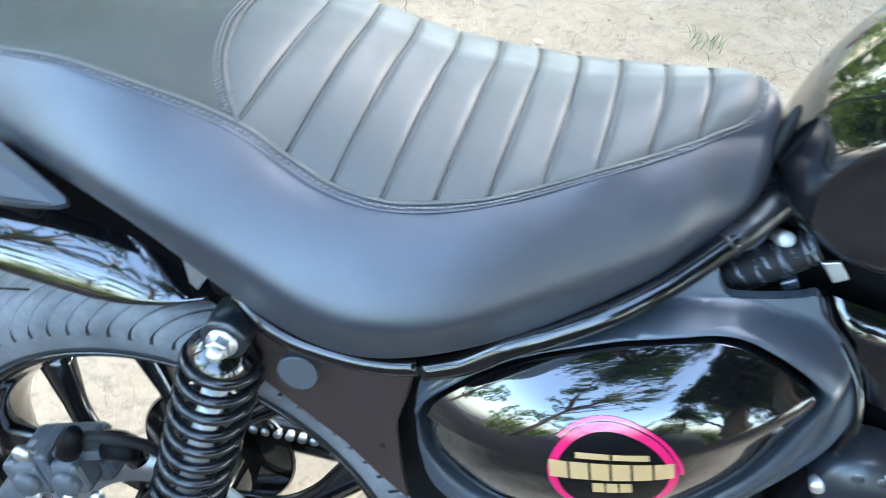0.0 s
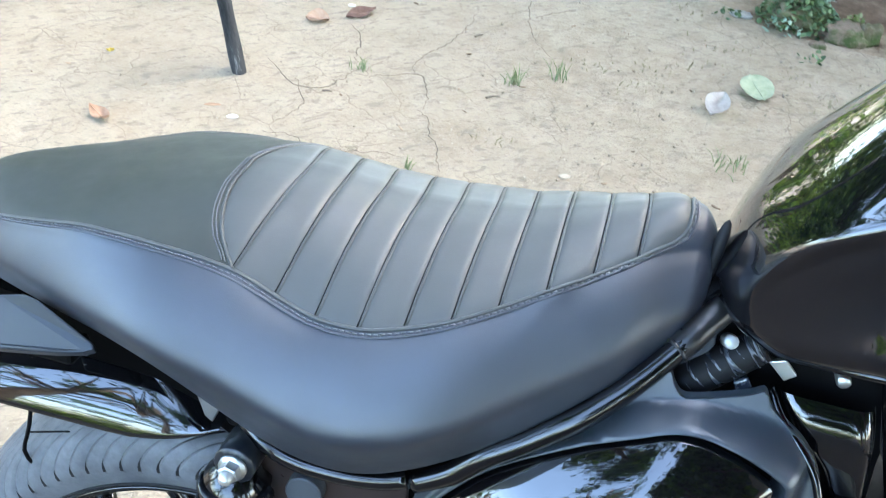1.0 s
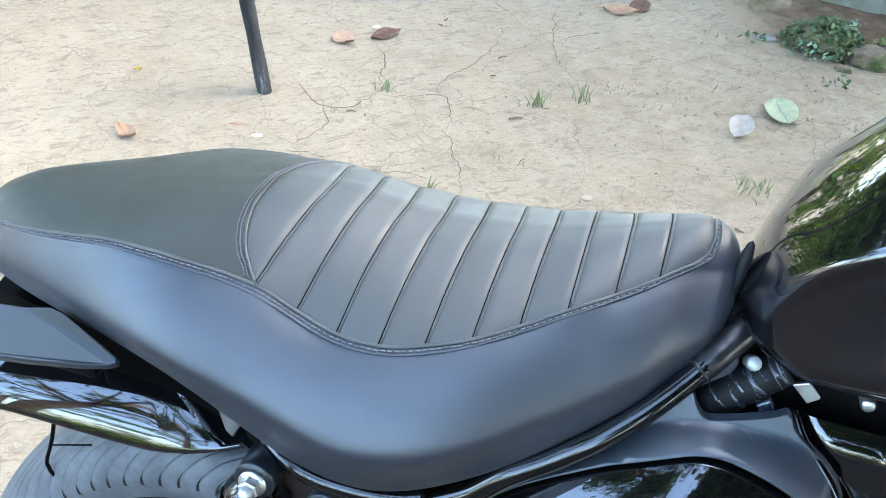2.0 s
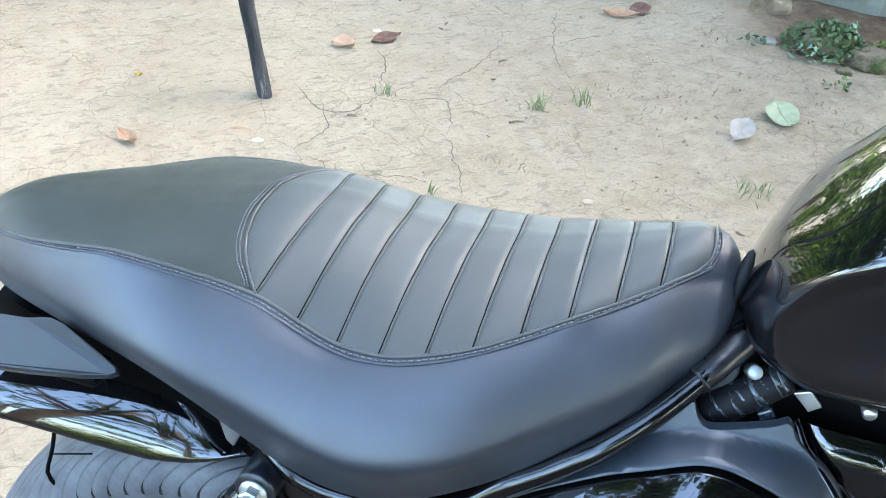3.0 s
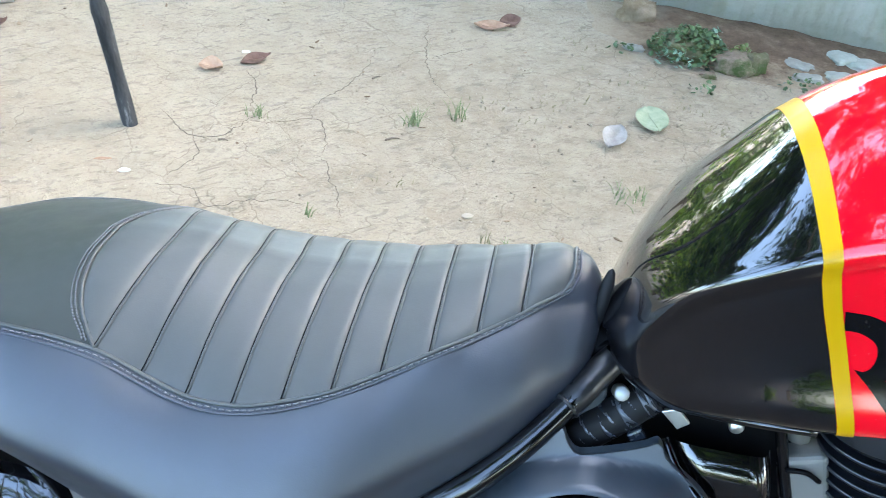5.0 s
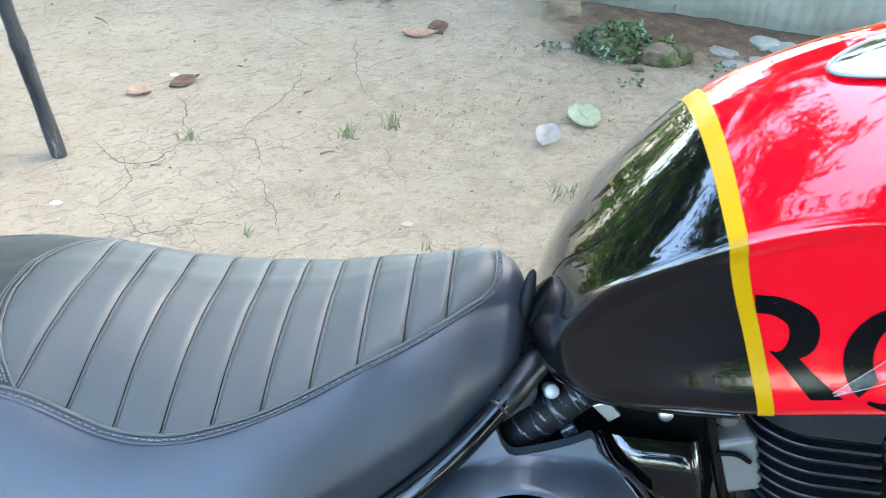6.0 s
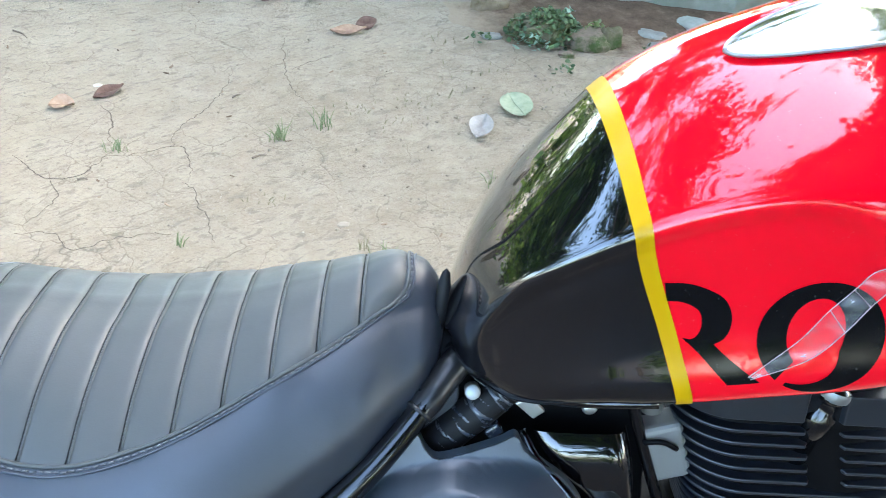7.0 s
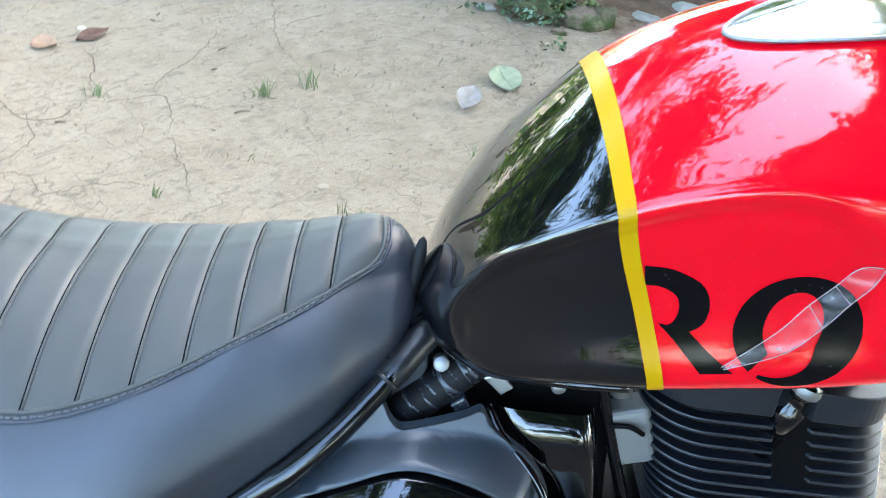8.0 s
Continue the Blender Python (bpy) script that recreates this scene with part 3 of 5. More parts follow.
tank_low_z = smooth(TX, [0.85, 0.84, 0.834, 0.831, 0.829, 0.837, 0.845, 0.850, 0.860, 0.868, 0.882, 0.905, 0.925, 0.94, 0.955])
NS = 97                                 # points of half a section, crown to lower edge


def tank_half(x):
    yc, zc, zt, yl, zl = (float(f(x)) for f in (tank_crease_y, tank_crease_z, tank_top, tank_low_y, tank_low_z))
    h, d = zc - zl, zt - zc
    ctrl = [(0, zt), (0.19 * yc, zt - 0.035 * d), (0.38 * yc, zt - 0.15 * d), (0.58 * yc, zt - 0.35 * d), (0.77 * yc, zt - 0.6 * d), (0.91 * yc, zc + 0.17 * d),
            (0.985 * yc, zc - 0.0 * h), (1.005 * yc, zc - 0.16 * h), (0.99 * yc, zc - 0.38 * h), (0.5 * (0.98 * yc + yl), zc - 0.68 * h), (yl + 0.001, zl + 0.14 * h), (yl - 0.003, zl + 0.04 * h), (yl - 0.014, zl)]
    return spline(ctrl, NS)


# the knee hollow pressed into each side: its rounded outline, and how deep it lies at a point
KNEE = np.array([(q[0], q[2]) for q in spline([(x, 0, z) for x, z in ((0.190, 0.866), (0.1925, 0.881), (0.202, 0.902), (0.217, 0.923), (0.241, 0.9455), (0.271, 0.966), (0.312, 0.985), (0.346, 0.996), (0.376, 1.0),
                 (0.400, 0.995), (0.420, 0.983), (0.438, 0.962), (0.447, 0.93), (0.44, 0.88), (0.415, 0.855), (0.362, 0.843), (0.308, 0.833), (0.265, 0.826), (0.235, 0.824), (0.212, 0.829), (0.197, 0.845), (0.190, 0.866))], 240)])


def knee_depth(x, z, reach=0.015, deep=0.0055):
    """0 outside the hollow's outline, growing inwards over reach metres."""
    a, b = KNEE[:-1], KNEE[1:]
    e, q = b - a, np.array((x, z)) - a
    t = np.clip((q * e).sum(1) / (e * e).sum(1), 0, 1)
    far = float(np.min(np.linalg.norm(q - t[:, None] * e, axis=1)))
    over = (a[:, 1] > z) != (b[:, 1] > z)
    inside = int(np.sum(over & (x < a[:, 0] + (z - a[:, 1]) / np.where(over, e[:, 1], 1.0) * e[:, 0]))) % 2
    u = min(1.0, far / reach) if inside else 0.0
    return deep * u * u * (3 - 2 * u)


TANK_XS = np.unique(np.r_[np.linspace(0.176, 0.19, 15), np.linspace(0.19, 0.29, 70), np.linspace(0.29, 0.70, 150)])
TANK_HALVES = np.array([tank_half(x) for x in TANK_XS])
_fine = np.linspace(0.176, 0.70, 525)
_bell = np.exp(-0.5 * (np.arange(-30, 31) / 7.0) ** 2)
for _j in range(NS):
    for _c in (0, 1):
        _s = np.convolve(np.pad(np.interp(_fine, TANK_XS, TANK_HALVES[:, _j, _c]), 30, mode="reflect", reflect_type="odd"), _bell / _bell.sum(), "valid")
        TANK_HALVES[:, _j, _c] = np.interp(TANK_XS, _fine, _s)
for _i, _x in enumerate(TANK_XS):
    if 0.188 < _x < 0.45:
        for _j in range(30, NS):
            _u = min(1.0, max(0.0, (TANK_HALVES[_i, _j, 1] - TANK_HALVES[_i, -1, 1]) / 0.07))
            TANK_HALVES[_i, _j, 0] -= knee_depth(_x, TANK_HALVES[_i, _j, 1]) * _u * _u * (3 - 2 * _u)


def tank_section(x, grow=0.0):
    i = int(np.clip(np.searchsorted(TANK_XS, x) - 1, 0, len(TANK_XS) - 2))
    t = (x - TANK_XS[i]) / (TANK_XS[i + 1] - TANK_XS[i])
    h = TANK_HALVES[i] * (1 - t) + TANK_HALVES[i + 1] * t
    if grow:
        d = np.gradient(h, axis=0)
        n = np.stack([-d[:, 1], d[:, 0]], 1) / np.linalg.norm(d, axis=1)[:, None]
        h = h + n * grow * (1 if n[40, 0] > 0 else -1)
    return h


line_x = smooth([0.84, 0.856, 0.905, 0.95, 0.977, 1.001, 1.018, 1.03], [0.3245, 0.3195, 0.3015, 0.2832, 0.2752, 0.269, 0.263, 0.257])
LINE = []                               # where the paint line crosses each of the lengthwise curves
for _j in range(NS):
    _x = 0.29
    for _ in range(8):
        _x = float(line_x(tank_section(_x)[_j][1]))
    LINE.append(_x)


def tank_skin(cut, grow=0.0):
    """cut: for each row, a function of the curve's own paint line that gives x."""
    rows = []
    for row in cut:
        half = []
        for j in range(NS):
            x = row(LINE[j])
            y, z = tank_section(x, grow)[j]
            half.append((x, y, z))
        rows.append([(x, -y, z) for x, y, z in half[::-1]] + [(x, y, z) for x, y, z in half[1:]])
    return rows


def tank_side_y(x, z, out=0.0006):
    h = tank_section(x, out)[41:93]
    return -float(np.interp(z, h[::-1, 1], h[::-1, 0]))


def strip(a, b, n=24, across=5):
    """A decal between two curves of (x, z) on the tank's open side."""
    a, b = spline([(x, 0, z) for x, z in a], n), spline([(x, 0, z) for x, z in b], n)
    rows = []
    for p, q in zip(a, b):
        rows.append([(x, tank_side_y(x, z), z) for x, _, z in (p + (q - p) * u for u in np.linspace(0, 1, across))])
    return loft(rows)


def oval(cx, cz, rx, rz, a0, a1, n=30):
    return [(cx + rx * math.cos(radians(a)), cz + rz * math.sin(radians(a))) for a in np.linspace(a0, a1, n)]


CAP_Y = -0.037
FILM_A = [(0.357, 0.8835), (0.3834, 0.9085), (0.398, 0.93), (0.409, 0.9445), (0.418, 0.957), (0.4307, 0.9611)]
FILM_B = [(0.3585, 0.882), (0.392, 0.8975), (0.41, 0.916), (0.4215, 0.9335), (0.4305, 0.9468), (0.432, 0.9605)]


def build_tank():
    body = part("fuel_tank", loft(tank_skin([lambda p, u=u: 0.176 + (p + 0.001 - 0.176) * u for u in np.r_[0, 0.004, 0.012, 0.025, 0.045, np.linspace(0.07, 1, 90)]]), caps=True),
                BLACK_GLOSS, bike, "glossy black and red teardrop fuel tank")
    part("red_panel", loft(tank_skin([lambda p, u=u: p + (0.70 - p) * u for u in np.linspace(0, 1, 110)]), caps=True), RED_GLOSS, body, "bright red gloss front of the tank")
    part("stripe", loft(tank_skin([lambda p, u=u: p + 0.0097 * u for u in np.linspace(0, 1, 4)], 0.0007)), YELLOW, body, "bright yellow stripe")
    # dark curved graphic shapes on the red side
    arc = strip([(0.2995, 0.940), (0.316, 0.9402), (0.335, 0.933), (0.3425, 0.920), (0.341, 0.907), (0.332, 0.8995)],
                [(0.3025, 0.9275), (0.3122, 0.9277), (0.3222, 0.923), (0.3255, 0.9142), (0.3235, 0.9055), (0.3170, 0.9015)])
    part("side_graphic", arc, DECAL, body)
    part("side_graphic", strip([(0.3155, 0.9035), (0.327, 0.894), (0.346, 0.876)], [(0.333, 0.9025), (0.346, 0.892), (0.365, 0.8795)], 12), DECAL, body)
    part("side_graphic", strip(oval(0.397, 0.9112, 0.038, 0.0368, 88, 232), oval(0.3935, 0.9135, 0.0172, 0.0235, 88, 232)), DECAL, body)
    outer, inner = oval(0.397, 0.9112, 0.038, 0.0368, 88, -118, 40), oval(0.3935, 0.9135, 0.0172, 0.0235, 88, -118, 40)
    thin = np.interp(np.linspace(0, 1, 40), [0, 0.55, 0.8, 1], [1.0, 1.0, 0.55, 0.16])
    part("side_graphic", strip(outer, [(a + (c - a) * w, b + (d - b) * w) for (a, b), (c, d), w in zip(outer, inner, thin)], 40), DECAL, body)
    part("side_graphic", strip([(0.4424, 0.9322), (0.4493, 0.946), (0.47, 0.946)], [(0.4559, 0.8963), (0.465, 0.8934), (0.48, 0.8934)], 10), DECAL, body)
    film = strip(FILM_A, FILM_B, 20, 7)
    for v in film.vertices:
        v.co.y -= 0.0009
    clear = part("clear_film", film, FILM, body, "crinkled strip of clear protective film")
    folds = [[FILM_A[n], tuple(0.5 * (a + b) for a, b in zip(FILM_A[n], FILM_B[n])), FILM_B[n]] for n in (2, 3)]
    for line in [FILM_A, FILM_B] + folds:
        lip = [(x, tank_side_y(x, z) - 0.0014, z) for x, _, z in spline([(x, 0, z) for x, z in line], 30)]
        part("film_edge", tube(lip, 0.0003, 0, 6), FILM_EDGE, clear, "whitish lifted film edge")
    # filler cap, set off the middle
    outline = smooth([0.334, 0.336, 0.341, 0.353, 0.375, 0.405, 0.43, 0.446, 0.452, 0.454], [0.0, 0.004, 0.0085, 0.0145, 0.0205, 0.0245, 0.023, 0.016, 0.008, 0.0])
    xs = 0.394 - 0.06 * np.cos(np.linspace(0, math.pi, 30))

    def cap_rows(scale, lift, dome):
        rows = []
        for x in xs:
            xx = 0.402 + (x - 0.402) * scale
            w = max(0.0004, float(outline(x)) * scale)
            h = tank_section(xx)
            rows.append([(xx, CAP_Y + w * u, float(np.interp(abs(CAP_Y + w * u), h[:64, 0], h[:64, 1])) + lift + dome * (1 - u * u) * (w / 0.0245) ** 2) for u in np.linspace(-1, 1, 21)])
        return rows
    cap = part("fuel_cap", loft(cap_rows(1.0, 0.0042, 0.005)), CHROME, body, "teardrop chrome filler cap")
    rim = [r[0] for r in cap_rows(1.0, 0.0038, 0)] + [r[-1] for r in cap_rows(1.0, 0.0038, 0)][::-1]
    part("rim", tube(rim + rim[:1], 0.0016, 120, 8), ALLOY, cap)
    part("cap_lid", loft(cap_rows(0.8, 0.0059, 0.007)), CHROME, cap)
    return body


def clear_film():
    k = Mat("clear_film", (0.9, 0.9, 0.92), 0.12, 0, 0.6)
    k.put("Alpha", k.ramp(k.noise(60, 4, 0.6, (1, 1, 2.5)), [(0.45, 0.04), (0.8, 0.4)]))
    k.bump(k.noise(90, 4), 0.5, 0.002)
    return k.mat


FILM = clear_film()
FILM_EDGE = Mat("film_edge", (0.42, 0.3, 0.3), 0.3).mat
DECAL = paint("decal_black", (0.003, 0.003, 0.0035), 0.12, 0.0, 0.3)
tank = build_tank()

GRAB = plastic("grab_rail_grey", (0.02, 0.025, 0.033), 0.36)

# tank underside flange, and an unseen spine added to block light
part("tank_flange", tube([(0.184, -0.03, 0.838), (0.2, -0.052, 0.833), (0.222, -0.076, 0.831), (0.245, -0.09, 0.837), (0.272, -0.106, 0.847), (0.31, -0.111, 0.852)], 0.0035, 30, 8), FRAME_BLACK, tank)
part("spine_light_block", tube([(0.10, 0, 0.80), (0.25, 0, 0.835), (0.45, 0, 0.88), (0.66, 0, 0.93)], 0.026, 20, 14), MATT_BLACK, bike)
part("rubber_buffer", lathe([(-0.028, 0.0), (-0.026, 0.003), (-0.015, 0.0048), (0.0, 0.0052), (0.014, 0.0048), (0.023, 0.0028), (0.026, 0.0)], (0.1728, -0.014, 0.864), (0.1, 0.15, 1), 16), RUBBER, bike, "black rubber buffer behind the tank")

# rear wheel
AXLE = np.array((-0.195, 0.0, 0.296))


def tyre_mesh():
    prof = spline([(-0.052, 0.222), (-0.06, 0.232), (-0.068, 0.252), (-0.067, 0.27), (-0.055, 0.289), (-0.03, 0.301), (0, 0.305), (0.03, 0.301), (0.055, 0.289), (0.067, 0.27), (0.068, 0.252), (0.06, 0.232), (0.052, 0.222)], 60)
    steps = (0.0, 0.2, 0.39, 0.41, 0.5, 0.59, 0.61, 0.8)
    rows, cut = [], []
    for block_no in range(84):
        inner = (0.006, 0.034, 0.014, 0.04)[block_no % 4]
        for f in steps:
            row, deep = [], []
            for y, r in prof:
                a = (block_no + f - 105.0 * abs(y)) * 2 * math.pi / 84
                groove = r > 0.2545 and 0.4 < f < 0.6 and abs(y) > inner
                deep.append(groove)
                q = r - (0.0045 if groove else 0.0)
                row.append(AXLE + (q * math.sin(a), y, q * math.cos(a)))
            rows.append(row)
            cut.append(deep)
    me = loft(rows + rows[:1])
    # Groove faces take a darker colour, standing in for their shade.
    dark = []
    for i in range(len(rows)):
        nxt = cut[(i + 1) % len(rows)]
        dark += [int(cut[i][j] and nxt[j] and cut[i][j + 1]) for j in range(59)]
    return me, dark


def build_wheel():
    tread, dark = tyre_mesh()
    w = part("rear_wheel", tread, TYRE, bike, "dusty rear tyre with slanted grooves")
    tread.materials.append(RUBBER)
    tread.polygons.foreach_set("material_index", dark)
    rim = spline([(-0.05, 0.216), (-0.057, 0.226), (-0.06, 0.229), (-0.058, 0.222), (-0.045, 0.213), (-0.03, 0.204), (0, 0.198), (0.03, 0.204), (0.045, 0.213), (0.058, 0.222), (0.06, 0.229), (0.057, 0.226), (0.05, 0.216)], 40)
    r = part("rim", lathe(rim, AXLE, (0, 1, 0), 120), FRAME_BLACK, w, "black alloy rim")
    part("bead", lathe(spline([(-0.0585, 0.2305), (-0.0625, 0.2315), (-0.0625, 0.2335), (-0.059, 0.235)], 8), AXLE, (0, 1, 0), 120), RUBBER, w)
    for k in range(5):
        for d in (-1, 1):
            a0, a1 = radians(72 * k + 2 + d * 6), radians(72 * k + 2 + d * 21)
            p0, p1 = (AXLE + (q * math.sin(a), 0, q * math.cos(a)) for q, a in ((0.045, a0), (0.206, a1)))
            mid = AXLE + 0.12 * np.array((math.sin(radians(72 * k + 2 + d * 9)), 0, math.cos(radians(72 * k + 2 + d * 9))))
            part("spoke", tube([p0 + (0, -0.02, 0), mid + (0, -0.022, 0), p1 + (0, -0.008, 0)], [0.012, 0.0095, 0.009, 0.015], 14, 10, flat=1.5), FRAME_BLACK, r)
    part("hub", lathe(spline([(-0.06, 0.0), (-0.06, 0.03), (-0.045, 0.05), (0.045, 0.05), (0.06, 0.03), (0.06, 0.0)], 16), AXLE, (0, 1, 0), 32), FRAME_BLACK, r)
    part("brake_disc", lathe([(-0.07, 0.085), (-0.073, 0.085), (-0.073, 0.12), (-0.07, 0.12), (-0.07, 0.085)], AXLE, (0, 1, 0), 64), ALLOY, w, "steel brake disc")
    for k in range(30):
        a, z = 2 * math.pi * k / 44, 0
        if 290 < (k * 9) % 360 < 360 or k < 6:
            b = radians(-62 + k * 2.3)
            m = Matrix.Translation(AXLE + (0.249 * math.sin(b), -0.0675, 0.249 * math.cos(b))) @ Matrix.Rotation(b, 4, "Y")
            part("raised_mark", block((0.006, 0.0016, 0.012 if k % 3 else 0.009), bevel=0.0006, seg=1), TYRE, w, m=m)
    return w


wheel = build_wheel()


CAST_GREY = plastic("dusty_cast_grey", (0.05, 0.055, 0.062), 0.42, 200, 0.4)


def build_caliper():
    turn = Matrix.Rotation(radians(-28), 3, "Y")
    body = [block((0.078, 0.034, 0.05), (-0.285, -0.082, 0.398), 0.008, turn), block((0.03, 0.03, 0.036), (-0.307, -0.108, 0.392), 0.006, turn), block((0.03, 0.03, 0.036), (-0.271, -0.108, 0.411), 0.006, turn),
            block((0.012, 0.04, 0.056), (-0.289, -0.1, 0.401), 0.003, turn), block((0.082, 0.02, 0.012), (-0.279, -0.1, 0.425), 0.003, turn), block((0.02, 0.03, 0.03), (-0.33, -0.095, 0.372), 0.006, turn)]
    c = part("brake_caliper", joined(*body), CAST_GREY, bike, "dusty cast brake caliper")
    for x, z in ((-0.308, 0.392), (-0.271, 0.411)):
        part("piston_housing", lathe([(0, 0.0), (0, 0.0105), (0.0005, 0.011), (0.003, 0.0125), (0.0032, 0.0126), (0.02, 0.0135), (0.02, 0)], (x, -0.13, z), (0, 1, 0), 18), CAST_GREY, c)
    part("mount_arm", tube([(-0.32, -0.1, 0.36), (-0.335, -0.1, 0.34), (-0.34, -0.1, 0.31)], 0.014, 8, 10), CAST_GREY, c)
    part("mount_arm", tube([(-0.255, -0.09, 0.43), (-0.235, -0.09, 0.44), (-0.222, -0.09, 0.425)], [0.016, 0.012, 0.01], 8, 10), FRAME_BLACK, c)
    part("hose_joint", lathe([(0, 0), (0, 0.011), (0.02, 0.011), (0.028, 0.007), (0.05, 0.007), (0.05, 0)], (-0.277, -0.112, 0.438), (0.3, -0.35, 1), 14), MATT_BLACK, c)
    part("hose_joint", lathe([(0, 0), (0, 0.009), (0.03, 0.009), (0.03, 0)], (-0.246, -0.108, 0.45), (0.9, 0, 0.35), 14), MATT_BLACK, c)
    for n, (x, z, s) in enumerate(((-0.315, 0.425, 0.008), (-0.27, 0.385, 0.007), (-0.305, 0.375, 0.008), (-0.245, 0.40, 0.006))):
        part("bolt", lathe([(0, 0), (0, s), (0.006, s), (0.007, 0)], (x, -0.124, z), (0, 1, 0), 6), ZINC, c)
    part("brake_hose", tube([(-0.262, -0.118, 0.47), (-0.235, -0.115, 0.476), (-0.205, -0.10, 0.46), (-0.17, -0.085, 0.41), (-0.1, -0.07, 0.36)], 0.005, 24, 8), RUBBER, bike)
    return c


build_caliper()


SPRING_BLACK = plastic("spring_black", (0.006, 0.007, 0.009), 0.24, 300, 0.05)


def build_shock():
    top, low = np.array((-0.1495, -0.112, 0.638)), np.array((-0.181, -0.108, 0.30))
    way = (top - low) / np.linalg.norm(top - low)
    length = np.linalg.norm(top - low)
    s = part("shock_absorber", tube([low + way * 0.03, top - way * 0.03], 0.0105, 0, 16), ALLOY, bike, "twin-tube rear shock with a black coil spring")
    u = np.cross(way, (0, 1, 0))
    v = np.cross(way, u)
    pts, turns = [], 12.5
    for i in range(int(turns * 22) + 1):
        a, d = 2 * math.pi * i / 22, 0.055 + (length - 0.083) * i / (turns * 22)
        pts.append(low + way * d + 0.0282 * (math.cos(a) * u + math.sin(a) * v))
    part("coil_spring", tube(pts, 0.0047, 0, 8), SPRING_BLACK, s, "glossy black coil spring")
    part("spring_cap", lathe([(-0.006, 0.012), (-0.006, 0.027), (0.0, 0.028), (0.006, 0.02), (0.02, 0.014), (0.02, 0.0)], top - way * 0.026, way, 24), FRAME_BLACK, s)
    part("spring_seat", lathe([(-0.004, 0.014), (-0.004, 0.033), (0.004, 0.033), (0.004, 0.014)], low + way * 0.05, way, 24), FRAME_BLACK, s)
    part("top_eye", lathe([(-0.016, 0.008), (-0.016, 0.0165), (-0.0145, 0.0175), (0.016, 0.0175), (0.016, 0.008)], top, (0, 1, 0), 24), FIN_BLACK, s)
    part("low_eye", lathe([(-0.016, 0.004), (-0.016, 0.018), (0.016, 0.018), (0.016, 0.004)], low, (0, 1, 0), 20), FRAME_BLACK, s)
    part("washer", lathe([(-0.003, 0.0), (-0.003, 0.0118), (0, 0.0118), (0, 0.0)], top + (0, -0.0165, 0), (0, 1, 0), 24), ZINC, s)
    nut = part("nut", lathe([(-0.009, 0.005), (-0.009, 0.0076), (-0.008, 0.0088), (-0.0, 0.0088)], top + (0, -0.0195, 0), (0, 1, 0), 6), ZINC, s, "bright zinc hex nut")
    nut.data.polygons.foreach_set("use_smooth", [False] * len(nut.data.polygons))
    part("bolt_end", lathe([(-0.008, 0.0), (-0.0076, 0.0034), (-0.005, 0.0056), (0.0, 0.0062)], top + (0, -0.0285, 0), (0, 1, 0), 18), ZINC, s)


build_shock()


def rounded(outline, n):
    out = [(x, 0, z) for x, z in outline]
    return [(p[0], p[2]) for p in spline(out + out[:1], n)[:-1]]


COVER = rounded([(0.0056, 0.612), (0.0123, 0.634), (0.0506, 0.682), (0.0975, 0.717), (0.145, 0.7455), (0.178, 0.759), (0.2125, 0.754), (0.239, 0.7425), (0.2475, 0.734), (0.243, 0.706), (0.228, 0.6465), (0.19, 0.59), (0.13, 0.555), (0.07, 0.55), (0.025, 0.575)], 120)
SHROUD = rounded([(0.001, 0.5925), (-0.0055, 0.621), (-0.0045, 0.640), (0.0133, 0.6552), (0.0478, 0.683), (0.093, 0.716), (0.1218, 0.7480), (0.1369, 0.7684), (0.1480, 0.7790), (0.1546, 0.7852), (0.1582, 0.7880), (0.1616, 0.7850), (0.1656, 0.7776), (0.1725, 0.7716), (0.1824, 0.7724), (0.2030, 0.7784), (0.2200, 0.7845), (0.2268, 0.7885), (0.2310, 0.7865), (0.2353, 0.7795), (0.2490, 0.7700), (0.2650, 0.7600), (0.2780, 0.745), (0.2835, 0.7250), (0.2760, 0.6861), (0.2486, 0.63), (0.21, 0.57), (0.15, 0.53), (0.07, 0.52), (0.03, 0.535), (0.010, 0.567)], 400)


def radial(outline, centre, angles):
    """Distances from the centre to the outline."""
    p = np.array(outline) - centre
    q = np.roll(p, -1, axis=0)
    out = []
    for a in angles:
        d = np.array((math.cos(a), math.sin(a)))
        e = q - p
        den = d[0] * e[:, 1] - d[1] * e[:, 0]
        den[abs(den) < 1e-12] = 1e-12
        s = (p[:, 0] * e[:, 1] - p[:, 1] * e[:, 0]) / den
        t = (p[:, 0] * d[1] - p[:, 1] * d[0]) / den
        out.append(max(s[(t >= -1e-9) & (t <= 1 + 1e-9) & (s > 0)]))
    return np.array(out)


MID = np.array((0.125, 0.655))
ANG = np.linspace(0, 2 * math.pi, 720, False)
R_COVER, R_SHROUD = radial(COVER, MID, ANG), radial(SHROUD, MID, ANG)


def cover_y(f):
    """The bulge of the side cover from its rim (f = 1) to its middle."""
    return -0.109 - 0.041 * (1 - f ** 2.4)


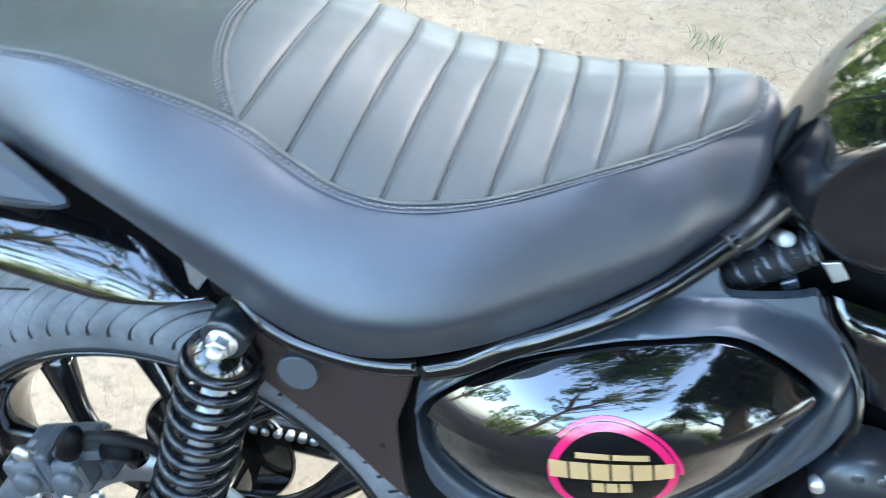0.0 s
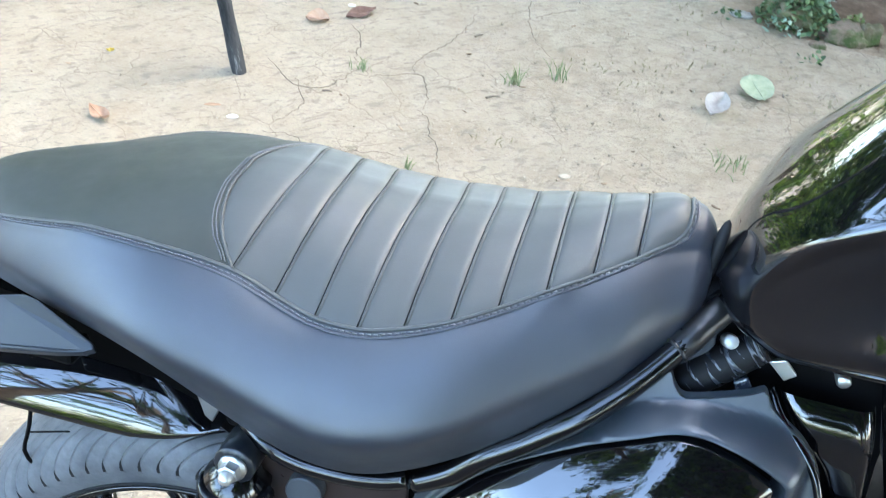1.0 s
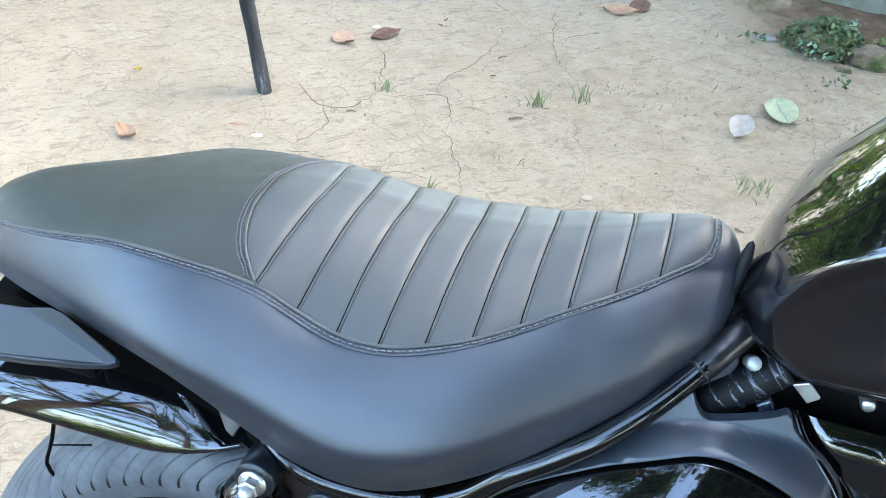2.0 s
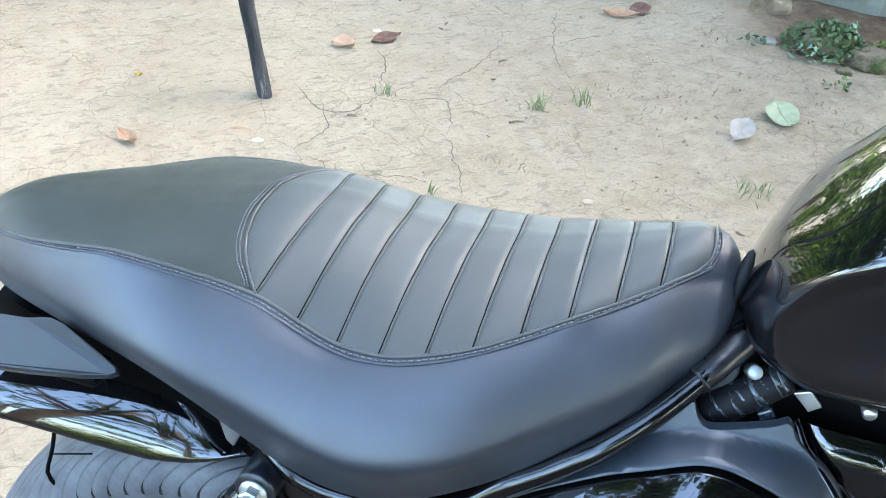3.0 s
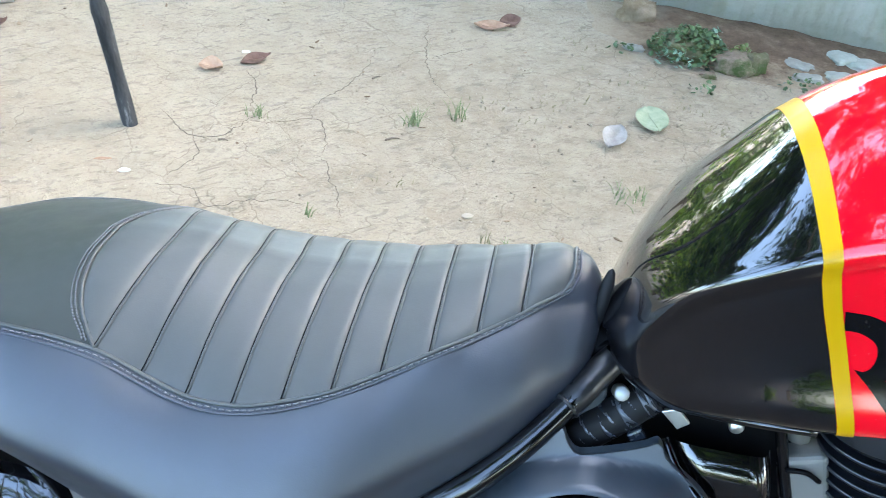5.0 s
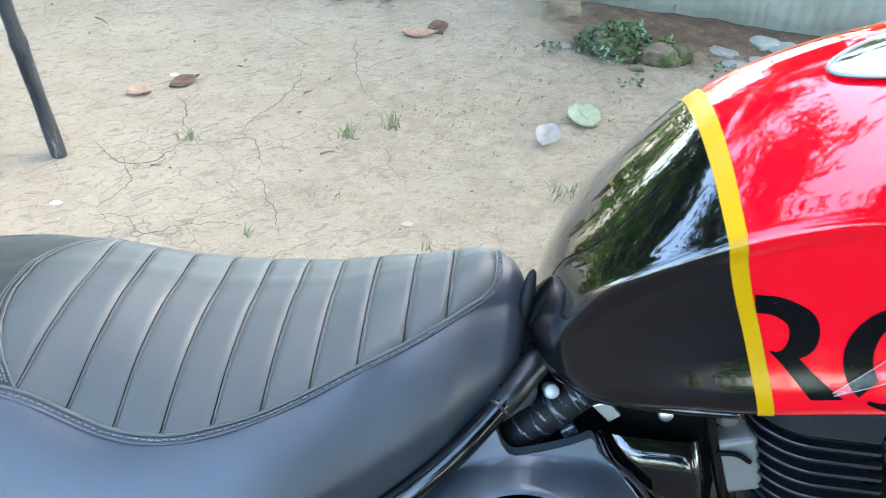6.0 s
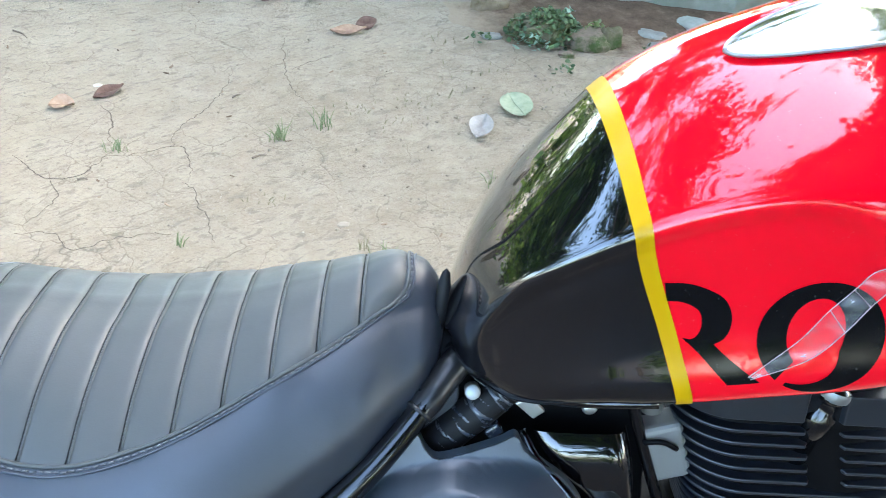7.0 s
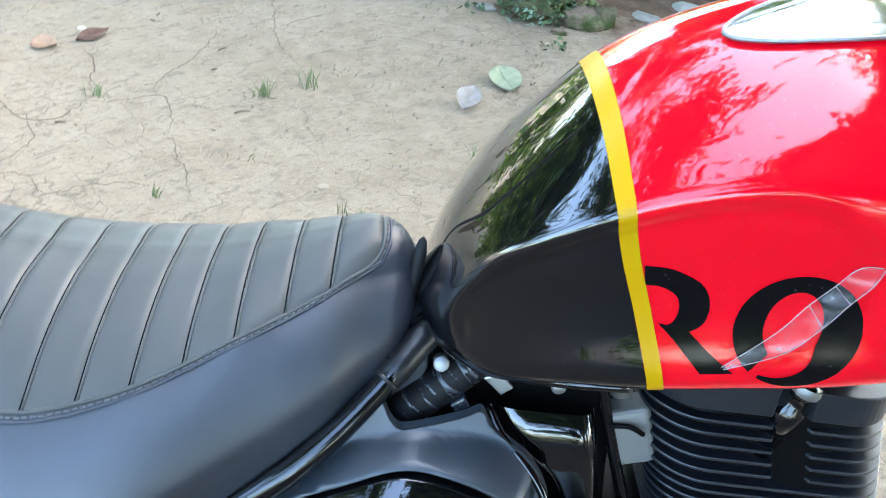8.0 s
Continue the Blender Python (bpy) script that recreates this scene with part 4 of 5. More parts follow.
def build_side():
    rows = []
    for f in np.r_[np.linspace(0.02, 0.9, 16), 0.94, 0.97, 0.985, 0.995, 1.0]:
        rows.append([(MID[0] + r * f * math.cos(a), cover_y(f), MID[1] + r * f * math.sin(a)) for a, r in zip(ANG, R_COVER)])
    rows.append([(MID[0] + r * 0.995 * math.cos(a), -0.10, MID[1] + r * 0.995 * math.sin(a)) for a, r in zip(ANG, R_COVER)])
    cover = part("side_cover", loft(rows, True), BLACK_GLOSS, bike, "bulging glossy black side cover with a round badge")
    rows = []
    inner = R_COVER * 1.05
    gap = (R_SHROUD - inner).clip(0.004)
    slope = np.min([np.roll(np.minimum(0.038, gap * 0.96), n) for n in range(-14, 15)], axis=0)     # width of the slope round the side cover
    slope = np.convolve(np.pad(slope, 12, mode="wrap"), np.ones(25) / 25, "valid")
    field = smooth([0.50, 0.60, 0.68, 0.74, 0.775, 0.81], [-0.106, -0.104, -0.099, -0.086, -0.071, -0.058])
    for d, back in [(-0.003, 0.03), (-0.0015, 0.012), (0.0, 0.006), (0.001, 0.002)] + [(0.002 + 0.0022 * n, 0.0) for n in range(36)] + [(0.085, 0.0025), (0.085, 0.009)]:
        row = []
        for a, r0, g, b in zip(ANG, inner, gap, slope):
            r = r0 + min(d, g)
            z = MID[1] + r * math.sin(a)
            s = min(1.0, max(0.0, (r - r0) / b))
            s = s * s * (3 - 2 * s)
            row.append((MID[0] + r * math.cos(a), -0.11 * (1 - s) + float(field(z)) * s - 0.004 * math.sin(math.pi * s) + back, z))
        rows.append(row)
    part("frame_cover", loft(rows, True), PLASTIC, bike, "satin dark grey plastic frame cover")
    # round badge: ring and short gold bars
    bc, br = np.array((0.1385, 0.653)), 0.0475

    def on_cover(x, z, out):
        d = np.array((x, z)) - MID
        a = math.atan2(d[1], d[0]) % (2 * math.pi)
        f = np.linalg.norm(d) / float(np.interp(a, ANG, R_COVER, period=2 * math.pi))
        return (x, cover_y(min(1.0, f)) - out, z)

    def ring(r0, r1, a0, a1, out):
        return loft([[on_cover(bc[0] + r * math.cos(a), bc[1] + r * math.sin(a), out) for r in np.linspace(r0, r1, 4)] for a in np.radians(np.linspace(a0, a1, 60))])
    badge = part("badge", ring(0.0, br * 0.79, 0, 360, 0.0006), DECAL, cover, "round badge with a pink ring and gold bars")
    part("badge_ring", ring(br * 0.80, br * 0.925, 0, 360, 0.0009), PINK, badge, "bright pink ring")
    part("badge_ring", ring(br * 0.945, br * 1.0, 20, 160, 0.0009), PINK, badge)
    tilt = radians(21)

    def bar(u0, u1, w0, w1):
        c, s = math.cos(tilt), math.sin(tilt)
        return loft([[on_cover(bc[0] + u * c - w * s, bc[1] + u * s + w * c, 0.0013) for w in np.linspace(w0, w1, 3)] for u in np.linspace(u0, u1, 6)])
    for n in range(6):
        part("gold_bar", bar(-0.0425 + n * 0.0142, -0.0425 + n * 0.0142 + 0.0125, -0.003, 0.013), GOLD, badge)
    part("gold_bar", bar(-0.024, -0.001, 0.0165, 0.0215), GOLD, badge)
    part("gold_bar", bar(0.001, 0.025, 0.0165, 0.0215), GOLD, badge)
    for n in range(3):
        part("gold_bar", bar(-0.0135 + n * 0.0092, -0.0135 + n * 0.0092 + 0.008, -0.016, -0.006), GOLD, badge)
    return cover


JOINT_CAST = plastic("dusty_dark_casting", (0.010, 0.010, 0.011), 0.3, 90, 0.8, 0.5, 0.5)
# Paler grey puts the sky's light on the bolt cap into its colour.
CAP_GREY = plastic("sky_lit_grey_plastic", (0.055, 0.06, 0.068), 0.45)
PINK = paint("pink_print", (0.5, 0.006, 0.09), 0.2)
GOLD = paint("gold_print", (0.42, 0.27, 0.12), 0.3)
build_side()

# frame tubes, plates and the gap behind them
part("rear_rail", tube([(-0.152, -0.097, 0.658), (-0.13, -0.108, 0.652), (-0.10, -0.114, 0.648), (-0.06, -0.115, 0.649), (-0.03, -0.116, 0.656), (-0.011, -0.116, 0.664)], [0.0075, 0.0085, 0.0085, 0.0085], 30, 14), FRAME_BLACK, bike)
joint = part("frame_joint", tube([(0.158, -0.0625, 0.799), (0.1645, -0.057, 0.8065), (0.1714, -0.051, 0.814), (0.180, -0.040, 0.822), (0.190, -0.028, 0.829)], [0.0092, 0.0108, 0.0104, 0.0112, 0.0105], 30, 18), JOINT_CAST, bike, "dusty dark cast frame joint with a weld bead")
part("weld_bead", lathe([(-0.002, 0.0088), (-0.001, 0.0108), (0.0, 0.0112), (0.0012, 0.0107), (0.002, 0.0088)], (0.1605, -0.0604, 0.802), (0.6, 0.5, 0.62), 22), JOINT_CAST, joint)
part("seat_rail", tube([(-0.006, -0.116, 0.662), (0.0211, -0.114, 0.680), (0.0437, -0.111, 0.703), (0.07, -0.105, 0.721), (0.0919, -0.10, 0.738), (0.107, -0.095, 0.750), (0.1304, -0.083, 0.771), (0.1519, -0.068, 0.793), (0.1714, -0.052, 0.815), (0.188, -0.03, 0.829), (0.21, -0.008, 0.838)], [0.009, 0.0105, 0.0105, 0.0095, 0.0085, 0.0085], 60, 14), FRAME_BLACK, bike, "glossy black seat rail tube")
part("frame_plate", plate([(x, -0.098, z) for x, z in ((-0.148, 0.643), (-0.13, 0.638), (-0.1, 0.634), (-0.06, 0.634), (-0.013, 0.646), (-0.012, 0.618), (-0.014, 0.581), (-0.002, 0.54), (0.012, 0.50), (-0.02, 0.52), (-0.05, 0.542), (-0.085, 0.56), (-0.12, 0.578), (-0.145, 0.60))], 0.006, 0.0015), BROWN_PLATE, bike, "dark dusty steel frame plate, browned by reflected soil")
cap_disc = part("pivot_cap", lathe([(0.006, 0.0158), (-0.0055, 0.0158), (-0.0056, 0.0157), (-0.0065, 0.0148), (-0.0066, 0.0147), (-0.0066, 0.0)], (-0.0957, -0.104, 0.6115), (0, 1, 0), 48), CAP_GREY, bike, "round grey plastic bolt cap")
cap_disc.data.polygons.foreach_set("use_smooth", [False] * len(cap_disc.data.polygons))
# Black fillers added to darken the gaps and close the view through.
part("gap_filler", plate([(x, -0.072, z) for x, z in ((-0.21, 0.69), (-0.18, 0.625), (-0.06, 0.62), (-0.03, 0.52), (0.03, 0.45), (0.10, 0.45), (0.10, 0.73), (0.02, 0.70), (-0.10, 0.69))], 0.14, 0.004), MATT_BLACK, bike)
part("gap_filler", plate([(x, -0.024, z) for x, z in ((0.10, 0.45), (0.25, 0.45), (0.35, 0.60), (0.336, 0.72), (0.33, 0.85), (0.20, 0.85), (0.12, 0.79), (0.10, 0.74))], 0.06, 0.004), MATT_BLACK, bike)
engine = part("engine_block", block((0.30, 0.2, 0.2), (0.30, 0, 0.44), 0.03, None, 4), FIN_BLACK, bike, "black engine crankcase")
part("engine_top", block((0.12, 0.19, 0.1), (0.335, 0, 0.625), 0.025, None, 4), MATT_BLACK, engine)
for x, z in ((0.3013, 0.6846), (0.283, 0.6635), (0.318, 0.688)):
    part("case_bolt", lathe([(-0.006, 0.0), (-0.006, 0.0045), (-0.0045, 0.006), (0.004, 0.006)], (x, -0.104, z), (0, 1, 0), 12), ZINC, bike)
part("engine_boss", lathe([(-0.02, 0.0), (-0.02, 0.026), (-0.012, 0.032), (0.02, 0.034)], (0.312, -0.09, 0.667), (0, 1, 0), 28), FIN_BLACK, bike)
part("swing_arm", tube([(0.10, -0.075, 0.36), (-0.05, -0.085, 0.33), (-0.235, -0.09, 0.296)], [0.022, 0.02, 0.016], 16, 12), FRAME_BLACK, bike)
part("swing_arm", tube([(0.10, 0.075, 0.36), (-0.05, 0.085, 0.33), (-0.235, 0.09, 0.296)], [0.022, 0.02, 0.016], 16, 12), FRAME_BLACK, bike)


def build_chain():
    c = part("drive_chain", tube([(-0.2, 0.056, 0.34), (0.1, 0.056, 0.392)], 0.003, 0, 6), MATT_BLACK, bike, "greasy steel drive chain")
    for n in range(24):
        t = n / 23
        part("link", lathe([(-0.004, 0.0), (-0.004, 0.0048), (0.004, 0.0048), (0.004, 0)], (-0.2 + 0.3 * t, 0.052, 0.34 + 0.052 * t), (0, 1, 0), 10), ZINC, c)
    part("sprocket", lathe([(0.05, 0.02), (0.05, 0.082), (0.055, 0.086), (0.06, 0.082), (0.06, 0.02)], AXLE, (0, 1, 0), 44), FRAME_BLACK, wheel)


build_chain()
part("stay_bracket", plate([(x, -0.094, z) for x, z in ((-0.2, 0.674), (-0.19, 0.680), (-0.175, 0.676), (-0.158, 0.662), (-0.162, 0.654), (-0.178, 0.66), (-0.184, 0.645), (-0.191, 0.65))], 0.004, 0.001), ALLOY, bike, "bare grey steel bracket")


def build_tail():
    xs = np.linspace(-0.62, -0.184, 90)
    low = smooth([-0.62, -0.48, -0.40, -0.33, -0.273, -0.235, -0.205, -0.184], [0.55, 0.578, 0.587, 0.588, 0.590, 0.599, 0.612, 0.626])
    high = smooth([-0.62, -0.42, -0.30, -0.26, -0.23, -0.2117, -0.184], [0.622, 0.650, 0.660, 0.659, 0.650, 0.641, 0.628])
    rows, lip = [], []
    for x in xs:
        a, b = float(low(x)), float(high(x))
        d = b - a
        half = spline([(0.072, a - 0.004), (0.081, a), (0.0812, a + 0.06 * d), (0.0745, a + 0.3 * d), (0.061, a + 0.56 * d), (0.042, a + 0.81 * d), (0.02, a + 0.96 * d), (0, b)], 34)
        rows.append([(x, -y, z) for y, z in half] + [(x, y, z) for y, z in half[::-1][1:]])
        if x > -0.26:
            lip.append((x + 0.002, -float(half[20][0]) - 0.002, float(half[20][1])))
    fender = part("rear_fender", loft(rows), BLACK_GLOSS, bike, "glossy black rear mudguard")
    part("fender_lip", tube(lip, 0.0013, 40, 8), FRAME_BLACK, fender)
    # Near-black sheet below the seat, added in place of shade and dark reflection.
    sheet_top = [[(x, y * w, z + 0.012 * (1 - abs(y))) for y in np.linspace(-1, 1, 9)] for x, w, z in ((-0.45, 0.03, 0.682), (-0.40, 0.05, 0.688), (-0.33, 0.05, 0.688), (-0.26, 0.052, 0.68), (-0.2, 0.058, 0.664), (-0.172, 0.06, 0.65))]
    sheet_low = [[(x, y, z - 0.05) for x, y, z in row] for row in sheet_top]
    part("shade_sheet", joined(loft(sheet_top), loft(sheet_low), loft([[r[0] for r in sheet_top], [r[0] for r in sheet_low]]), loft([[r[-1] for r in sheet_top], [r[-1] for r in sheet_low]])), UNDERSEAT_SHADE, bike, "near-black sheet standing in for shade under the seat")
    # grab rail: a flat wedge whose upper face slopes outwards
    out = [(-0.50, -0.115, 0.712), (-0.42, -0.115, 0.726), (-0.356, -0.115, 0.735), (-0.334, -0.115, 0.7415), (-0.322, -0.116, 0.740), (-0.270, -0.125, 0.7195), (-0.2685, -0.1275, 0.7165), (-0.276, -0.131, 0.7135),
           (-0.298, -0.134, 0.7085), (-0.345, -0.135, 0.6985), (-0.42, -0.135, 0.686), (-0.50, -0.135, 0.672)]
    part("grab_rail", plate(out, 0.009, 0.0016, (0, 0.55, -0.83)), GRAB, bike, "satin grey painted grab rail")
    part("rail_stay", block((0.06, 0.03, 0.016), (-0.33, -0.095, 0.684), 0.004), MATT_BLACK, bike)
    part("plate_stay", tube([(-0.375, -0.06, 0.60), (-0.378, -0.065, 0.555), (-0.386, -0.065, 0.52), (-0.38, -0.06, 0.50)], 0.002, 10, 8), MATT_BLACK, bike)
    part("plate_stay", tube([(-0.38, -0.065, 0.545), (-0.362, -0.067, 0.553), (-0.34, -0.06, 0.555)], 0.0009, 10, 8), MATT_BLACK, bike)


build_tail()


def build_cylinder():
    c = part("cylinder", tube([(0.445, 0, 0.835), (0.475, 0, 0.72), (0.50, 0, 0.60)], 0.062, 8, 28), MATT_BLACK, bike, "black air-cooled cylinder with fins")
    w = 0.066

    def ring(x0, x1, notch):
        pts = []
        for cx, cy, a0, r in ((x0 + 0.042, -w + 0.042, 180, 0.042), (x1 - 0.036, -w + 0.036, 270, 0.036), (x1 - 0.036, w - 0.036, 0, 0.036), (x0 + 0.042, w - 0.042, 90, 0.042)):
            pts += [(cx + r * math.cos(radians(a)), cy + r * math.sin(radians(a))) for a in np.linspace(a0, a0 + 90, 11)]
            if notch and a0 == 180:
                n0 = x0 + 0.09
                pts += [(n0 - 0.002, -w), (n0, -w + 0.004), (n0 + 0.003, -0.03), (n0 + 0.017, -0.03), (n0 + 0.024, -w + 0.004), (n0 + 0.026, -w)]
        return pts
    core = []
    for n in range(21):
        z = 0.809 - 0.0108 * n if n < 6 else 0.809 - 0.0108 * 6 - 0.0085 * (n - 6)
        dx = 0.006 + 0.26 * (0.809 - z)
        core.append([(x, y, z) for x, y in ring(0.334 + dx, 0.514 + dx, True)])
        o = [(x, y, z - 0.015 * (x - 0.43)) for x, y in ring(0.334 + dx, 0.514 + dx, n < 6)]
        part("fin", plate(o, 0.003 if n else 0.024, 0.001, (0, 0, 1)), FIN_BLACK, c)
    core = np.array(core)
    mid = core.mean(axis=1, keepdims=True)
    part("barrel", loft(mid + (core - mid) * (0.9, 0.86, 1.0), True, True), MATT_BLACK, c)
    plug = part("spark_plug", lathe([(-0.05, 0.0), (-0.05, 0.008), (-0.02, 0.009), (-0.018, 0.0115), (0, 0.0125), (0.004, 0.0095), (0.012, 0.0095), (0.014, 0.0125), (0.024, 0.012), (0.027, 0.0)], (0.4435, -0.054, 0.812), (0.22, -0.05, 1), 18), FRAME_BLACK, c, "dark spark plug cap")
    part("collar", lathe([(0, 0.0125), (0.004, 0.0135), (0.008, 0.0125)], (0.4475, -0.055, 0.827), (0.22, -0.05, 1), 18), ALLOY, plug)


build_cylinder()


def build_intake():
    pts = spline([(0.166, -0.034, 0.748), (0.178, -0.037, 0.764), (0.199, -0.038, 0.786), (0.222, -0.034, 0.808)], 120)
    rad = [0.0136 + 0.0012 * math.sin(min(1.0, i / 40) * 2.2) - 0.0012 * max(0, i - 40) / 80 for i in range(120)]
    h = part("breather_hose", tube(pts, rad, 0, 24), RUBBER, bike, "black breather hose wrapped in shiny tape")
    rnd, wrap, step = random.Random(5), [], 0.0
    while len(wrap) < 84:                        # uneven turns of tape, each lapping over the last
        step = rnd.uniform(0.0002, 0.0011)
        n = rnd.choice((3, 4, 6, 9))
        wrap += [step * (1 - 0.6 * j / n) for j in range(n)]
    turns = []
    for i, w in zip(range(36, 119), wrap):
        way = pts[i + 1] - pts[i]
        way = way / np.linalg.norm(way)
        side = np.cross(way, (0, 1, 0))
        side = side / np.linalg.norm(side)
        up = np.cross(side, way)
        turns.append([pts[i] + way * 0.0016 * math.sin(a + 0.4) + (side * math.cos(a) + up * math.sin(a)) * (0.0136 - 0.0008 * (i - 36) / 82 + w + 0.00025 * math.sin(3 * a + i * 0.5) + 0.0002 * math.sin(7 * a + i)) for a in np.linspace(0, 2 * math.pi, 40, False)])
    part("tape", loft(turns, True), HOSE, h, "creased glossy black tape")
    part("hose_clip", block((0.012, 0.008, 0.009), (0.215, -0.046, 0.779), 0.0015, Matrix.Rotation(radians(-40), 3, "Y")), HOSE, h)
    part("tank_bolt", lathe([(-0.0055, 0.0), (-0.0054, 0.0046), (-0.0045, 0.0054), (-0.001, 0.0058), (0.03, 0.0058)], (0.1975, -0.046, 0.811), (0.05, 1, -0.55), 12), PALE_ZINC, bike, "bright zinc bolt head")
    part("frame_gusset", plate([(x, -0.038, z) for x, z in ((0.161, 0.796), (0.170, 0.817), (0.179, 0.829), (0.187, 0.817), (0.189, 0.800), (0.182, 0.779), (0.166, 0.769), (0.156, 0.778))], 0.012, 0.002), CAST_GREY, bike, "dusty cast frame gusset")
    part("bolt_lug", block((0.03, 0.02, 0.034), (0.196, -0.012, 0.804), 0.005), FRAME_BLACK, bike)
    part("tank_clip", plate([(x, -0.04, z) for x, z in ((0.229, 0.798), (0.2404, 0.803), (0.2515, 0.792), (0.2435, 0.785), (0.238, 0.79))], 0.004, 0.0008), ZINC, bike, "bent bright steel clip")
    part("tank_bolt", lathe([(-0.006, 0.0), (-0.006, 0.004), (-0.004, 0.0055), (0.03, 0.0055)], (0.283, -0.038, 0.798), (0, 1, 0), 14), ZINC, bike)
    left, right = smooth([0.66, 0.70, 0.731, 0.748, 0.782], [0.318, 0.302, 0.284, 0.264, 0.237]), smooth([0.66, 0.71, 0.75, 0.782], [0.334, 0.326, 0.3195, 0.312])
    rows = []
    for z in np.linspace(0.782, 0.66, 26):
        a, b = float(left(z)), float(right(z))
        rows.append([(a + (b - a) * u, -0.046 - 0.013 * math.sqrt(max(0.0, 1 - (2 * u - 1) ** 6)) - 0.02 * (z - 0.72) + 12 * max(0.0, z - 0.754) ** 2, z) for u in np.linspace(0, 1, 22)])
    part("air_box", loft(rows), BLACK_GLOSS, bike, "glossy black air box panel")
    part("air_box_edge", tube([(0.234, -0.052, 0.784), (0.244, -0.066, 0.771), (0.262, -0.078, 0.757), (0.276, -0.088, 0.742), (0.285, -0.096, 0.718), (0.284, -0.098, 0.69)], 0.0032, 24, 8), FRAME_BLACK, bike)
    part("frame_tube", tube([(0.308, -0.04, 0.83), (0.3157, -0.04, 0.7965), (0.3445, -0.042, 0.7159), (0.37, -0.045, 0.65)], 0.0045, 20, 10), FRAME_BLACK, bike)
    part("throttle_body", block((0.034, 0.026, 0.05), (0.343, -0.03, 0.760), 0.005, Matrix.Rotation(radians(-17), 3, "Y"), 3), PALE_ALLOY, bike, "pale cast throttle body")
    part("throttle_body", lathe([(-0.012, 0.0), (-0.012, 0.008), (0.012, 0.008), (0.012, 0)], (0.329, -0.03, 0.803), (0.2, 0, -1), 18), PALE_ALLOY, bike)
    part("cable", tube([(0.325, -0.045, 0.772), (0.338, -0.048, 0.775), (0.35, -0.046, 0.768)], 0.002, 12, 6), MATT_BLACK, bike)


HOSE = plastic("glossy_tape", (0.03, 0.036, 0.048), 0.26, 160, 0.35, 1.0)
PALE_ALLOY = Mat("pale_alloy", (0.2, 0.195, 0.18), 0.5, 0.3).mat
build_intake()


def build_stand():
    s = part("side_stand", tube([(0.18, 0.10, 0.30), (0.17, 0.2, 0.16), (0.165, 0.262, 0.0435)], [0.012, 0.011, 0.01], 12, 10), FRAME_BLACK, bike)
    part("foot", block((0.06, 0.035, 0.008), (0.165, 0.262, 0.042), 0.002, Matrix.Rotation(radians(9), 3, "X")), FRAME_BLACK, s)


build_stand()

# ---- small things on the ground ----
def on_ground(x, y, up=0.0):
    return (x, y, swell(x, y) + up)


def dry_leaf_mat(name, a, b, rough=0.8):
    k = Mat(name, a, rough, 0.0, 0.3)
    k.put("Base Color", k.mix(k.ramp(k.noise(40, 6, 0.7), [(0.35, 0.0), (0.7, 1.0)]), a, b))
    k.bump(k.noise(120, 5, 0.6, (1, 3, 1)), 0.4, 0.001)
    return k.mat


BROWN_LEAF = dry_leaf_mat("brown_leaf", (0.075, 0.04, 0.028), (0.16, 0.095, 0.07))
TAN_LEAF = dry_leaf_mat("tan_leaf", (0.24, 0.14, 0.085), (0.36, 0.24, 0.16))
SHELL_LEAF = dry_leaf_mat("pale_tan_leaf", (0.3, 0.19, 0.12), (0.4, 0.275, 0.19))
GREEN_LEAF = dry_leaf_mat("green_leaf", (0.19, 0.225, 0.14), (0.29, 0.315, 0.21))
GREY_LEAF = dry_leaf_mat("grey_leaf", (0.22, 0.2, 0.18), (0.33, 0.305, 0.275))
SPROUT = dry_leaf_mat("sprout", (0.125, 0.16, 0.07), (0.235, 0.265, 0.14))
DULL_WEED = dry_leaf_mat("dull_weed", (0.17, 0.16, 0.09), (0.28, 0.25, 0.155))


def leaf_mesh(length, width, curl, fold, round_tip=False):
    """A leaf blade with thickness, curled along and folded across its rib."""
    rows, n, k = [], 16, 9
    for i in range(n):
        u = i / (n - 1)
        w = width * (math.sin(math.pi * min(1, u * 0.98 + 0.01)) ** (0.55 if round_tip else 0.85)) * (1.0 if round_tip else 1.15 - 0.4 * u)
        rows.append([((u - 0.5) * length, w * 0.5 * s, curl * (2 * u - 1) ** 2 * length + fold * abs(s) ** 1.5 * w + 0.0025 * math.sin(7 * u + 4 * s)) for s in np.linspace(-1, 1, k)])
    low = [[(x, y, z - 0.0012) for x, y, z in r] for r in rows]
    a, b = loft(rows), loft(low)
    rib = tube([(r[k // 2][0], 0, r[k // 2][2] + 0.0006) for r in rows], [0.0012, 0.0009, 0.0004], 0, 5)
    return joined(a, b), rib


def put_leaf(x, y, length, width, turn, mat, label, curl=0.12, fold=0.25, tilt=0.0, stalk=True, round_tip=False, sit=0.004):
    t = thing("fallen_leaf", label, "leaf", Matrix.Translation(on_ground(x, y, sit + 0.4 * length * math.sin(radians(tilt)) * abs(math.sin(radians(turn))))) @ pose(0, 0, 0, tilt) @ pose(0, 0, 0, 0, 0, turn), "fallen leaves")
    blade, rib = leaf_mesh(length, width, curl, fold, round_tip)
    blade.polygons.foreach_set("use_smooth", [True] * len(blade.polygons))
    part("blade", blade, mat, t)
    part("midrib", rib, mat, t)
    if stalk:
        z = curl * length
        part("stalk", tube([(-0.5 * length, 0, z), (-0.62 * length, 0.004, z * 0.7), (-0.74 * length, 0.012, 0.001)], 0.001, 8, 5), mat, t)
    return t


